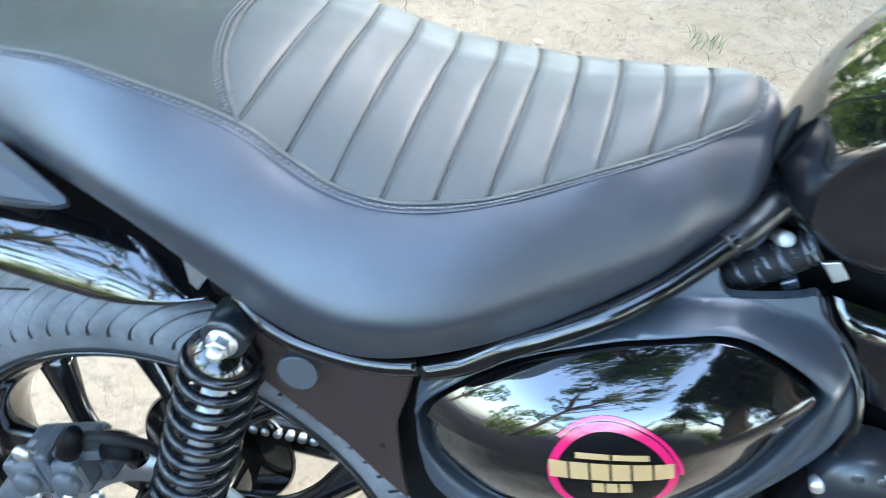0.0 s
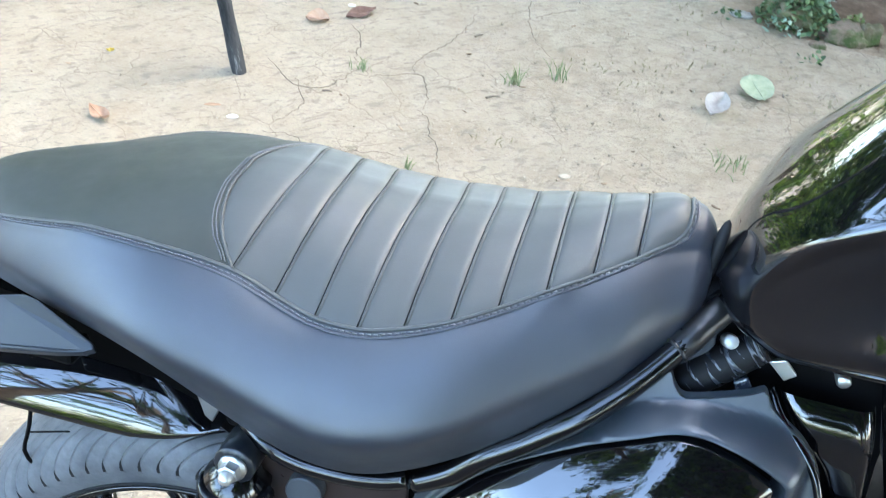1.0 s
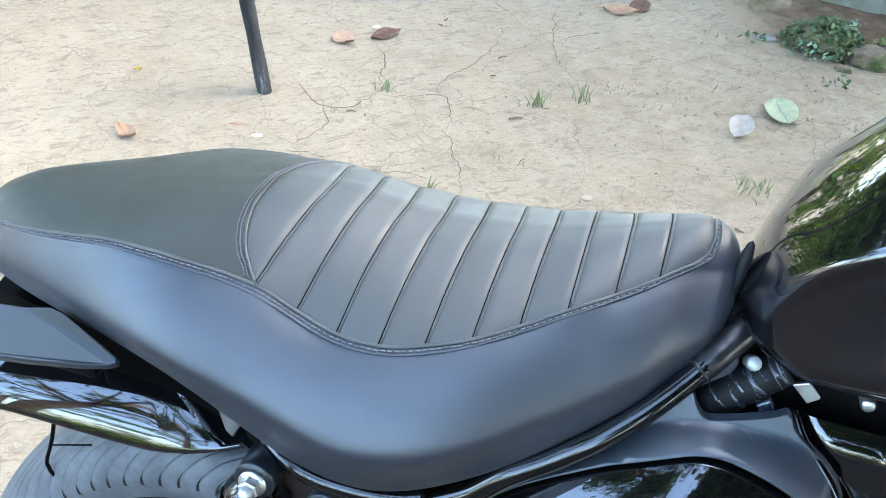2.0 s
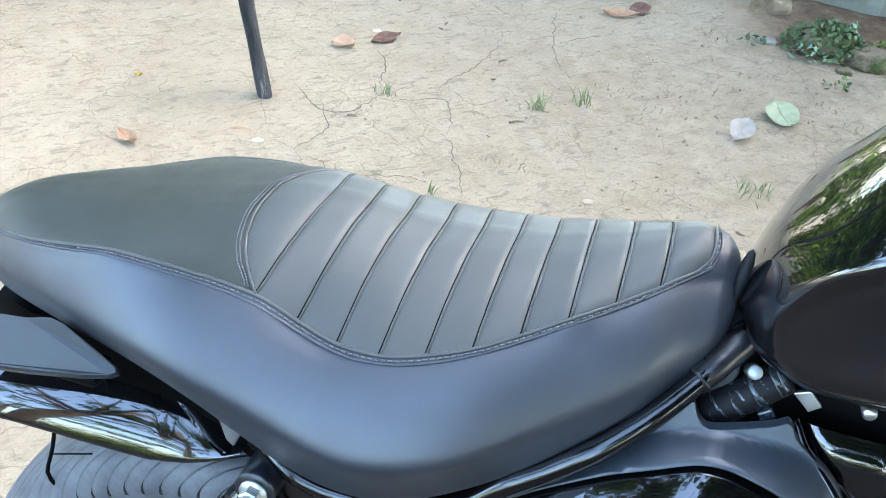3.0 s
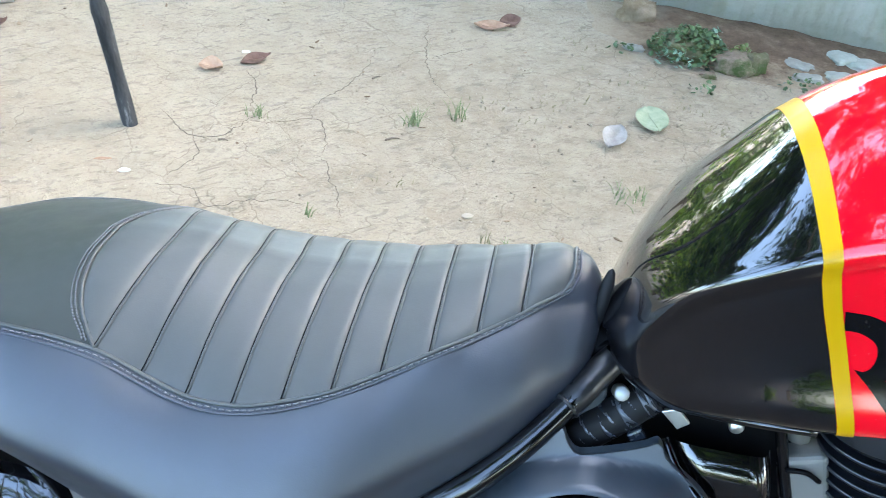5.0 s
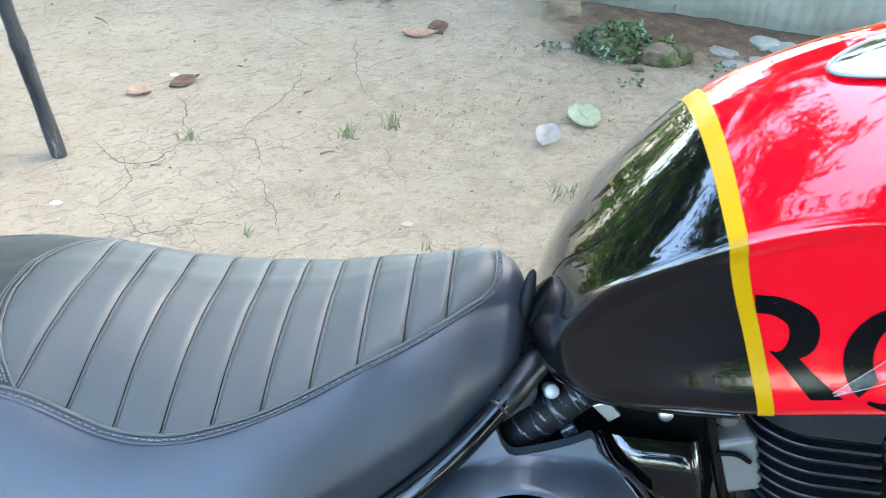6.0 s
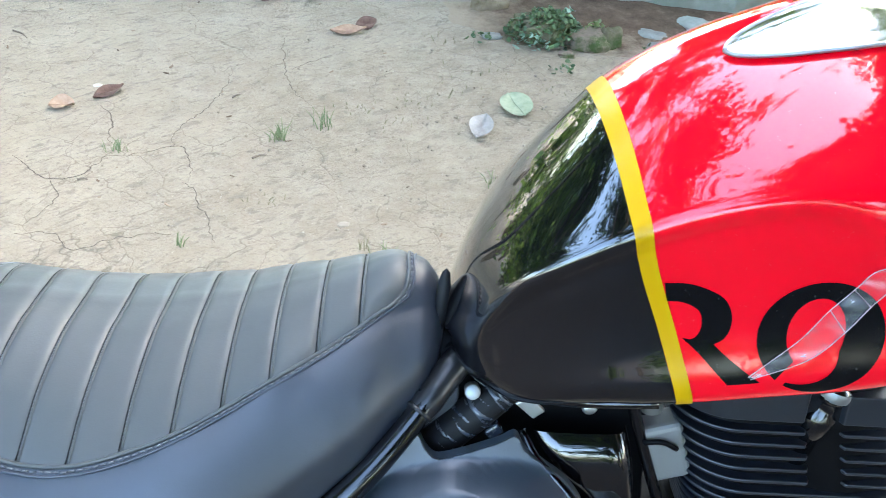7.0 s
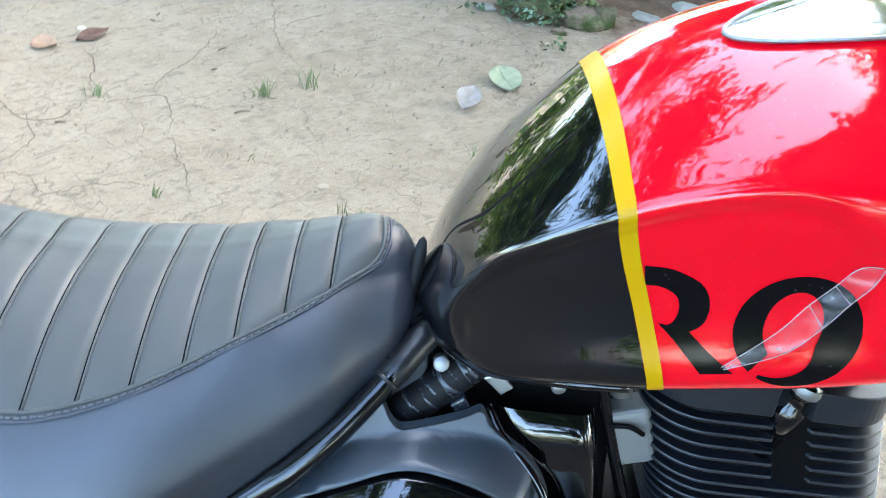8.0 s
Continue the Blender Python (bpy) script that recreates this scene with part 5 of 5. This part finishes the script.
put_leaf(-0.828, 1.847, 0.068, 0.052, 12, SHELL_LEAF, "curled pale tan dry leaf on bare earth", 0.08, 0.3, 16, False, True)
put_leaf(-0.725, 1.935, 0.1, 0.052, 48, BROWN_LEAF, "dark brown dry leaf lying on cracked earth", 0.04, 0.12, 8, False)
put_leaf(-1.106, 1.132, 0.068, 0.04, -20, TAN_LEAF, "small curled tan leaf on bare earth", 0.3, 0.25, 8, False)
put_leaf(-0.09, 2.455, 0.12, 0.05, 12, TAN_LEAF, "pale curled underside of a dry leaf on bare earth", 0.12, 0.22, 14, False)
put_leaf(-0.035, 2.515, 0.075, 0.055, 30, BROWN_LEAF, "brown rounded dry leaf leaning on another leaf", 0.1, 0.15, 24, False, True)
put_leaf(-0.393, 2.684, 0.08, 0.05, 30, BROWN_LEAF, "brown curled dry leaf near the wall", 0.4, 0.3, 10, False)
put_leaf(-0.229, 2.726, 0.09, 0.045, 60, GREY_LEAF, "pale dry leaf near the wall", 0.3, 0.3, 10, False)
put_leaf(-1.48, 1.88, 0.055, 0.034, 60, BROWN_LEAF, "small brown dry leaf on bare earth", 0.2, 0.3, 10, True)
put_leaf(0.431, 1.955, 0.112, 0.096, 112, GREEN_LEAF, "round pale green fallen leaf with a dark rib", 0.03, 0.08, 9, False, True, 0.012)
put_leaf(0.326, 1.805, 0.1, 0.07, 75, GREY_LEAF, "folded dull grey leaf on dry earth", 0.06, 0.25, 16, False, False, 0.012)
put_leaf(-1.25, 1.43, 0.02, 0.012, 30, leaf_mat("yellow_leaf", (0.36, 0.25, 0.03), (0.42, 0.3, 0.05)), "tiny yellow leaf on bare earth", 0.2, 0.2, 5, False)


def chip(x, y, sx, sy, mat, label, name="paper_scrap", cat="scrap", turn=20):
    bm = bmesh.new()
    bmesh.ops.create_icosphere(bm, subdivisions=2, radius=1.0)
    for v in bm.verts:
        v.co = Vector((v.co.x * sx, v.co.y * sy, v.co.z * min(sx, sy) * 0.35)) * (1 + 0.25 * noise.noise(v.co * 1.7 + Vector((x, y, 0))))
    me = bpy.data.meshes.new("mesh")
    bm.to_mesh(me)
    bm.free()
    ob = part(name, me, mat)
    ob.matrix_basis = Matrix.Translation(on_ground(x, y, min(sx, sy) * 0.12)) @ pose(0, 0, 0, 0, 0, turn)
    return tagged(ob, label, cat, "scraps on the earth")


CREAM = plastic("cream_scrap", (0.33, 0.275, 0.205), 0.8)
WHITE = plastic("white_scrap", (0.52, 0.51, 0.47), 0.7)
chip(-0.832, 1.267, 0.015, 0.009, WHITE, "small white scrap on bare earth")
chip(-0.771, 1.985, 0.013, 0.009, WHITE, "small white scrap beside a brown leaf")
chip(-0.011, 1.323, 0.015, 0.011, CREAM, "crumpled cream scrap on dry earth")
chip(-0.90, 1.30, 0.022, 0.006, TAN_LEAF, "thin pale scrap pressed into the earth")


def twig(x, y, length, turn, mat=None):
    ob = part("twig", tube([(-length / 2, 0, 0.002), (0, length * 0.06, 0.004), (length / 2, 0, 0.002)], [0.003, 0.0025, 0.0012], 10, 6), mat or BARK)
    ob.matrix_basis = Matrix.Translation(on_ground(x, y, 0.001)) @ pose(0, 0, 0, 0, 0, turn)
    return tagged(ob, "short dark twig on dry earth", "twig", "twigs")


for tw in ((-0.253, 1.621, 0.04, 30), (-0.66, 1.47, 0.026, 10), (-0.37, 1.96, 0.03, 50), (-1.1, 2.3, 0.08, -40)):
    twig(*tw)
ob = part("log", tube([(-0.35, -0.1, 0.03), (0, 0, 0.032), (0.3, 0.1, 0.028)], [0.032, 0.035, 0.03], 14, 12), dry_leaf_mat("grey_wood", (0.28, 0.27, 0.25), (0.42, 0.41, 0.38)))
ob.matrix_basis = Matrix.Translation(on_ground(-1.78, 1.86)) @ pose(0, 0, 0, 0, 0, 22)
tagged(ob, "weathered grey log lying on the earth", "log")


BLADES = {}


def tuft(x, y, blades, height, mat, spread=0.02, lean=0.5):
    """Adds a tuft's blades to the grass of that colour."""
    rnd = random.Random(int(abs(x * 977 + y * 331) * 100))
    base = np.array(on_ground(x, y))
    for _ in range(blades):
        a, h = rnd.uniform(0, 6.28), height * rnd.uniform(0.5, 1.1)
        bx, by = rnd.gauss(0, spread), rnd.gauss(0, spread)
        dx, dy = math.cos(a) * h * lean * rnd.random(), math.sin(a) * h * lean * rnd.random()
        w = rnd.uniform(0.0009, 0.0018)
        pts = [base + (bx, by, -0.002), base + (bx + dx * 0.35, by + dy * 0.35, h * 0.55), base + (bx + dx, by + dy, h * 0.95)]
        BLADES.setdefault(mat.name, (mat, []))[1].append(tube(pts, [w, w * 0.9, w * 0.15], 5, 4, flat=0.4))


tuft(-0.215, 1.724, 22, 0.05, SPROUT, 0.010, 1.4)
tuft(-0.113, 1.797, 14, 0.065, SPROUT, 0.012, 0.7)
tuft(0.374, 1.53, 26, 0.035, SPROUT, 0.024, 1.2)
tuft(-0.369, 1.209, 7, 0.036, SPROUT, 0.006, 0.7)
tuft(-0.209, 1.409, 10, 0.018, DULL_WEED, 0.02, 1.2)
tuft(-0.62, 1.615, 16, 0.032, SPROUT, 0.014, 0.9)
tuft(0.10, 1.20, 7, 0.04, SPROUT, 0.008, 0.9)
tuft(0.05, 1.22, 6, 0.045, DULL_WEED, 0.01, 0.5)
for _n, (gx, gy) in enumerate(((0.119, 1.853), (0.141, 1.986), (-0.002, 1.93), (0.25, 2.05), (0.32, 2.2), (0.55, 2.1), (0.62, 1.98), (0.7, 1.85), (0.2, 2.45))):
    tuft(gx, gy, 12, 0.014, DULL_WEED, 0.035, 1.2)

for mat, some in BLADES.values():
    tagged(part("grass", joined(*some), mat), "sparse green grass blades in dry earth" if mat is SPROUT else "dull green dry weeds in earth", "grass", "", "stuff")


def crumbs():
    """Fine clods and specks strewn over the earth."""
    rnd = random.Random(11)
    vs, fs = [], []
    for _ in range(2600):
        x, y = rnd.uniform(-1.9, 1.5), rnd.uniform(0.5, 2.9)
        near = max(0.0, 1 - math.hypot(x - 0.35, (y - 1.9) * 0.8) / 0.9)
        if rnd.random() > 0.25 + 0.75 * near:
            continue
        s = rnd.uniform(0.0015, 0.0045) * (1 + near * rnd.random())
        c = Vector(on_ground(x, y, s * 0.3))
        m = Euler((rnd.uniform(0, 6), rnd.uniform(0, 6), rnd.uniform(0, 6))).to_matrix()
        n = len(vs)
        for p in ((1, 0, 0), (-1, 0.2, 0), (0, 1, 0.1), (0.1, -1, 0), (0, 0, 0.8), (0, 0.1, -0.8)):
            vs.append(c + m @ (Vector(p) * s * rnd.uniform(0.7, 1.3)))
        for a, b, d in ((0, 2, 4), (2, 1, 4), (1, 3, 4), (3, 0, 4), (2, 0, 5), (1, 2, 5), (3, 1, 5), (0, 3, 5)):
            fs.append((n + a, n + b, n + d))
    k = Mat("clods", (0.42, 0.37, 0.3), 0.95, 0, 0.2)
    r = k.t.nodes.new("ShaderNodeNewGeometry").outputs["Random Per Island"]
    k.put("Base Color", k.ramp(r, [(0.0, (0.22, 0.19, 0.15)), (0.6, (0.28, 0.235, 0.17)), (1.0, (0.34, 0.29, 0.215))]))
    tagged(part("clods", mesh(vs, fs, True), k.mat), "small crumbs of dry earth", "earth", "", "stuff")


crumbs()


def litter():
    """Bits of dead leaf and husk trodden into the earth."""
    rnd = random.Random(23)
    vs, fs = [], []
    for _ in range(110):
        x, y = rnd.uniform(-1.9, 1.4), rnd.uniform(0.6, 2.85)
        s = rnd.uniform(0.003, 0.009) * (1.6 if rnd.random() < 0.15 else 1.0)
        c = Vector(on_ground(x, y, 0.0035))
        m = Euler((rnd.gauss(0, 0.3), rnd.gauss(0, 0.3), rnd.uniform(0, 6.3))).to_matrix()
        n = len(vs)
        ring = [(math.cos(a) * rnd.uniform(0.7, 1.3), 0.5 * math.sin(a) * rnd.uniform(0.6, 1.3)) for a in np.linspace(0, 6.28, 7)[:-1]]
        vs += [c + m @ (Vector((p, q, 0.12 * p * p)) * s) for p, q in ring] + [c + m @ (Vector((p, q, 0.12 * p * p - 0.2)) * s) for p, q in ring]
        fs += [tuple(n + i for i in range(6)), tuple(n + 11 - i for i in range(6))] + [(n + i, n + 6 + i, n + 6 + (i + 1) % 6, n + (i + 1) % 6) for i in range(6)]
    k = Mat("leaf_litter", (0.2, 0.14, 0.1), 0.9, 0, 0.2)
    r = k.t.nodes.new("ShaderNodeNewGeometry").outputs["Random Per Island"]
    k.put("Base Color", k.ramp(r, [(0.0, (0.07, 0.05, 0.035)), (0.45, (0.19, 0.135, 0.09)), (1.0, (0.32, 0.24, 0.165))]))
    tagged(part("leaf_litter", mesh(vs, fs, True), k.mat), "scattered brown bits of dead leaf", "litter", "", "stuff")


litter()


def crack(points, width, seed):
    """A ragged dark strip laid on the earth; its colour is the crack's shade."""
    rnd = random.Random(seed)
    line = spline([(x, y, 0) for x, y in points], max(20, int(len(points) * 22)))
    for i in range(len(line)):
        x, y = line[i][:2]
        line[i] += np.array((0.011 * noise.noise((x * 38, y * 38, seed)), 0.011 * noise.noise((x * 38, y * 38, seed + 9.0)), 0))
    way = np.gradient(line, axis=0)
    side = np.stack([-way[:, 1], way[:, 0]], 1) / np.linalg.norm(way[:, :2], axis=1)[:, None]
    rows, n = [], len(line)
    for i, (p, s) in enumerate(zip(line, side)):
        w = width * (0.2 + 0.8 * abs(math.sin(math.pi * i / (n - 1)))) * rnd.uniform(0.55, 1.1)
        rows.append([(p[0] + s[0] * w * u, p[1] + s[1] * w * u, swell(p[0], p[1]) + 0.0012 - 0.0008 * (1 - abs(u))) for u in (-1, 0, 1)])
    return loft(rows)


CRACKS = [
    [(-0.86, 1.57), (-0.82, 1.53), (-0.75, 1.47), (-0.69, 1.48), (-0.66, 1.52), (-0.63, 1.61)],
    [(-0.64, 1.65), (-0.66, 1.7), (-0.67, 1.77), (-0.73, 1.87)],
    [(-0.59, 1.59), (-0.54, 1.62), (-0.46, 1.65), (-0.41, 1.54), (-0.41, 1.48)],
    [(-0.48, 1.65), (-0.49, 1.71), (-0.48, 1.78), (-0.45, 1.84), (-0.42, 1.97), (-0.41, 2.13)],
    [(-0.29, 2.41), (-0.28, 2.28), (-0.23, 2.05), (-0.2, 1.99), (-0.15, 1.92)],
    [(-0.24, 2.15), (-0.2, 2.2), (-0.14, 2.26)],
    [(-0.42, 1.48), (-0.38, 1.44), (-0.36, 1.37), (-0.33, 1.33), (-0.3, 1.22)],
    [(-0.74, 1.23), (-0.66, 1.24), (-0.6, 1.18), (-0.53, 1.22), (-0.46, 1.25), (-0.39, 1.25)],
    [(-0.73, 1.28), (-0.7, 1.39), (-0.76, 1.5)],
]
CRACK_MAT = Mat("crack_shade", (0.125, 0.103, 0.08), 0.95, 0, 0.1).mat
_c = [crack(c, 0.0022 if n < 2 else 0.0016, n) for n, c in enumerate(CRACKS)]
tagged(part("earth_cracks", joined(*_c), CRACK_MAT), "thin branching cracks in dry earth", "crack", "", "stuff")


# rubble at the wall's foot
def stone_mat(name, a, b, moss=0.0):
    k = Mat(name, a, 0.92, 0, 0.2)
    t = k.mix(k.ramp(k.noise(14, 6, 0.7), [(0.35, 0.0), (0.7, 1.0)]), a, b)
    if moss:
        t = k.mix(k.ramp(k.noise(9, 6, 0.7), [(0.5 - moss * 0.3, 0.0), (0.62, 0.95)]), t, (0.05, 0.075, 0.02))
    k.put("Base Color", t)
    k.bump(k.noise(40, 8, 0.75), 0.9, 0.01)
    return k.mat


MOSSY = stone_mat("mossy_stone", (0.16, 0.12, 0.09), (0.26, 0.2, 0.15), 0.6)
STONE = stone_mat("grey_stone", (0.2, 0.2, 0.175), (0.32, 0.32, 0.285))
TAN_STONE = stone_mat("tan_stone", (0.17, 0.125, 0.075), (0.3, 0.235, 0.16))
PLASTER_BIT = stone_mat("plaster_bit", (0.26, 0.275, 0.23), (0.37, 0.385, 0.34))
SOIL_STONE = stone_mat("soil_stone", (0.15, 0.11, 0.08), (0.26, 0.2, 0.15), 0.12)


def rock(x, y, sx, sy, sz, mat, label, seed, turn=0, sink=0.3):
    bm = bmesh.new()
    bmesh.ops.create_icosphere(bm, subdivisions=4, radius=1.0)
    off = Vector((seed * 3.1, seed * 1.7, seed))
    for v in bm.verts:
        d = v.co.normalized()
        f = 1 + 0.28 * noise.noise(d * 1.6 + off) + 0.14 * noise.noise(d * 4 + off) + 0.05 * noise.noise(d * 11 + off)
        q = max(abs(d.x), abs(d.y), abs(d.z)) ** 0.5
        v.co = Vector((d.x * sx, d.y * sy, d.z * sz)) * f / q
    me = bpy.data.meshes.new("mesh")
    bm.to_mesh(me)
    bm.free()
    me.polygons.foreach_set("use_smooth", [True] * len(me.polygons))
    ob = part("rock", me, mat)
    ob.matrix_basis = Matrix.Translation(on_ground(x, y, sz * (1 - sink) - sz * 0.4)) @ pose(0, 0, 0, 0, 0, turn)
    return tagged(ob, label, "rock", "rubble by the wall")


rock(0.39, 2.74, 0.062, 0.05, 0.055, TAN_STONE, "tan earthy rock at the wall's foot", 1)
rock(0.555, 2.51, 0.10, 0.085, 0.05, MOSSY, "mossy dark rock overgrown with small leaves", 2, 15)
rock(0.775, 2.46, 0.035, 0.035, 0.05, MOSSY, "dark mossy stone half sunk in soil", 3, 10)
rock(0.70, 2.455, 0.075, 0.055, 0.04, SOIL_STONE, "brown soil-covered stone beside the mossy rock", 4)
rock(0.926, 2.556, 0.052, 0.032, 0.014, STONE, "flat pale grey stone slab on soil", 5, -25)
rock(0.945, 2.46, 0.05, 0.024, 0.014, STONE, "flat pale grey stone slab on soil", 6, 12)
rock(1.09, 2.66, 0.06, 0.05, 0.022, PLASTER_BIT, "pale broken plaster piece at the wall's foot", 7, 30)
rock(1.17, 2.62, 0.07, 0.05, 0.022, PLASTER_BIT, "pale broken plaster piece at the wall's foot", 8, -10)
rock(1.06, 2.51, 0.045, 0.035, 0.016, PLASTER_BIT, "pale broken plaster piece lying on soil", 13, 20)
rock(0.686, 2.70, 0.018, 0.015, 0.014, STONE, "small pale stone on brown soil", 9)
rock(0.382, 2.483, 0.035, 0.02, 0.01, STONE, "small flat grey stone on soil", 10)
rock(0.62, 2.36, 0.025, 0.018, 0.012, SOIL_STONE, "small brown stone on soil", 12)


def build_soil():
    """A low bank of brown soil along the wall."""
    rows = []
    for x in np.linspace(0.15, 3.2, 90):
        a = min(1.0, (x - 0.15) / 0.35)
        front = 2.52 - 0.12 * a + 0.06 * noise.noise((x * 3.0, 2, 0))
        row = []
        for u in np.linspace(0, 1, 16):
            y = front + (2.98 - front) * u
            row.append((x, y, swell(x, y) - 0.006 + a * (0.045 * u ** 1.2 + 0.012 * noise.noise((x * 9, y * 9, 4)) * min(1, u * 4) + 0.007)))
        rows.append(row)
    k = Mat("brown_soil", (0.25, 0.18, 0.13), 0.95, 0, 0.15)
    soil = k.ramp(k.noise(16, 8, 0.75), [(0.3, (0.062, 0.041, 0.026)), (0.55, (0.135, 0.092, 0.06)), (0.8, (0.24, 0.18, 0.12))])
    way = k.node("ShaderNodeSeparateXYZ", Vector=k.place()).outputs[1]
    edge = k.node("ShaderNodeMath", i0=way, i1=k.noise(7, 6, 0.7))
    edge.operation = "ADD"
    rim = k.node("ShaderNodeMapRange", Value=edge.outputs[0], From_Min=2.84, From_Max=3.04).outputs[0]
    side = k.node("ShaderNodeSeparateXYZ", Vector=k.place()).outputs[0]
    side = k.node("ShaderNodeMath", i0=side, i1=k.noise(6, 6, 0.7))
    side.operation = "ADD"
    side = k.node("ShaderNodeMapRange", Value=side.outputs[0], From_Min=0.75, From_Max=1.05).outputs[0]
    both = k.node("ShaderNodeMath", i0=rim, i1=side)
    both.operation = "MULTIPLY"
    k.put("Base Color", k.mix(both.outputs[0], (0.29, 0.23, 0.16), soil))
    k.bump(k.noise(40, 8, 0.75), 1.0, 0.012)
    tagged(part("soil_bank", loft(rows), k.mat), "loose brown soil bank along the wall", "soil", "", "structure")


build_soil()


def creeper(x, y, r, n, seed, mat, label, z0=0.05):
    """A patch of small round-leaved weeds."""
    rnd = random.Random(seed)
    vs, fs = [], []
    for _ in range(n):
        a, q = rnd.uniform(0, 6.28), r * math.sqrt(rnd.random())
        c = Vector((q * math.cos(a), q * math.sin(a) * 0.8, z0 * (1 - (q / r) ** 2) + rnd.uniform(0, 0.03)))
        m = Euler((rnd.uniform(-0.9, 0.9), rnd.uniform(-0.9, 0.9), rnd.uniform(0, 6.3))).to_matrix()
        s = rnd.uniform(0.005, 0.011)
        k = len(vs)
        vs += [c + m @ (Vector((math.cos(t) * s, math.sin(t) * s * 0.8, 0.15 * s * math.cos(2 * t)))) for t in np.linspace(0, 6.28, 7)[:-1]]
        fs += [(k, k + 1, k + 2, k + 3), (k, k + 3, k + 4, k + 5)]
    ob = part("weed_patch", mesh(vs, fs, True), mat)
    ob.matrix_basis = Matrix.Translation(on_ground(x, y))
    return tagged(ob, label, "weeds", "", "stuff")


WEED = leaf_mat("weed_leaves", (0.022, 0.05, 0.016), (0.09, 0.14, 0.05))
MOSS = leaf_mat("moss", (0.05, 0.075, 0.015), (0.13, 0.16, 0.04))
BLUE_WEED = leaf_mat("pale_weed_leaves", (0.1, 0.17, 0.11), (0.22, 0.31, 0.22))
creeper(0.56, 2.495, 0.135, 620, 1, WEED, "dense dark green weeds over a mossy rock", 0.075)
creeper(0.51, 2.41, 0.06, 60, 2, BLUE_WEED, "pale green round-leaved weeds beside a rock", 0.03)
creeper(0.635, 2.54, 0.05, 60, 3, BLUE_WEED, "pale green round-leaved weeds beside a rock", 0.07)
creeper(0.725, 2.485, 0.055, 150, 4, MOSS, "low yellow-green moss on a stone", 0.045)
creeper(0.60, 2.22, 0.05, 16, 5, WEED, "low scattered green weeds in soil", 0.01)
creeper(0.90, 2.38, 0.07, 30, 6, WEED, "low scattered green weeds in soil", 0.015)
creeper(0.33, 2.45, 0.05, 14, 7, WEED, "low scattered green weeds in soil", 0.005)
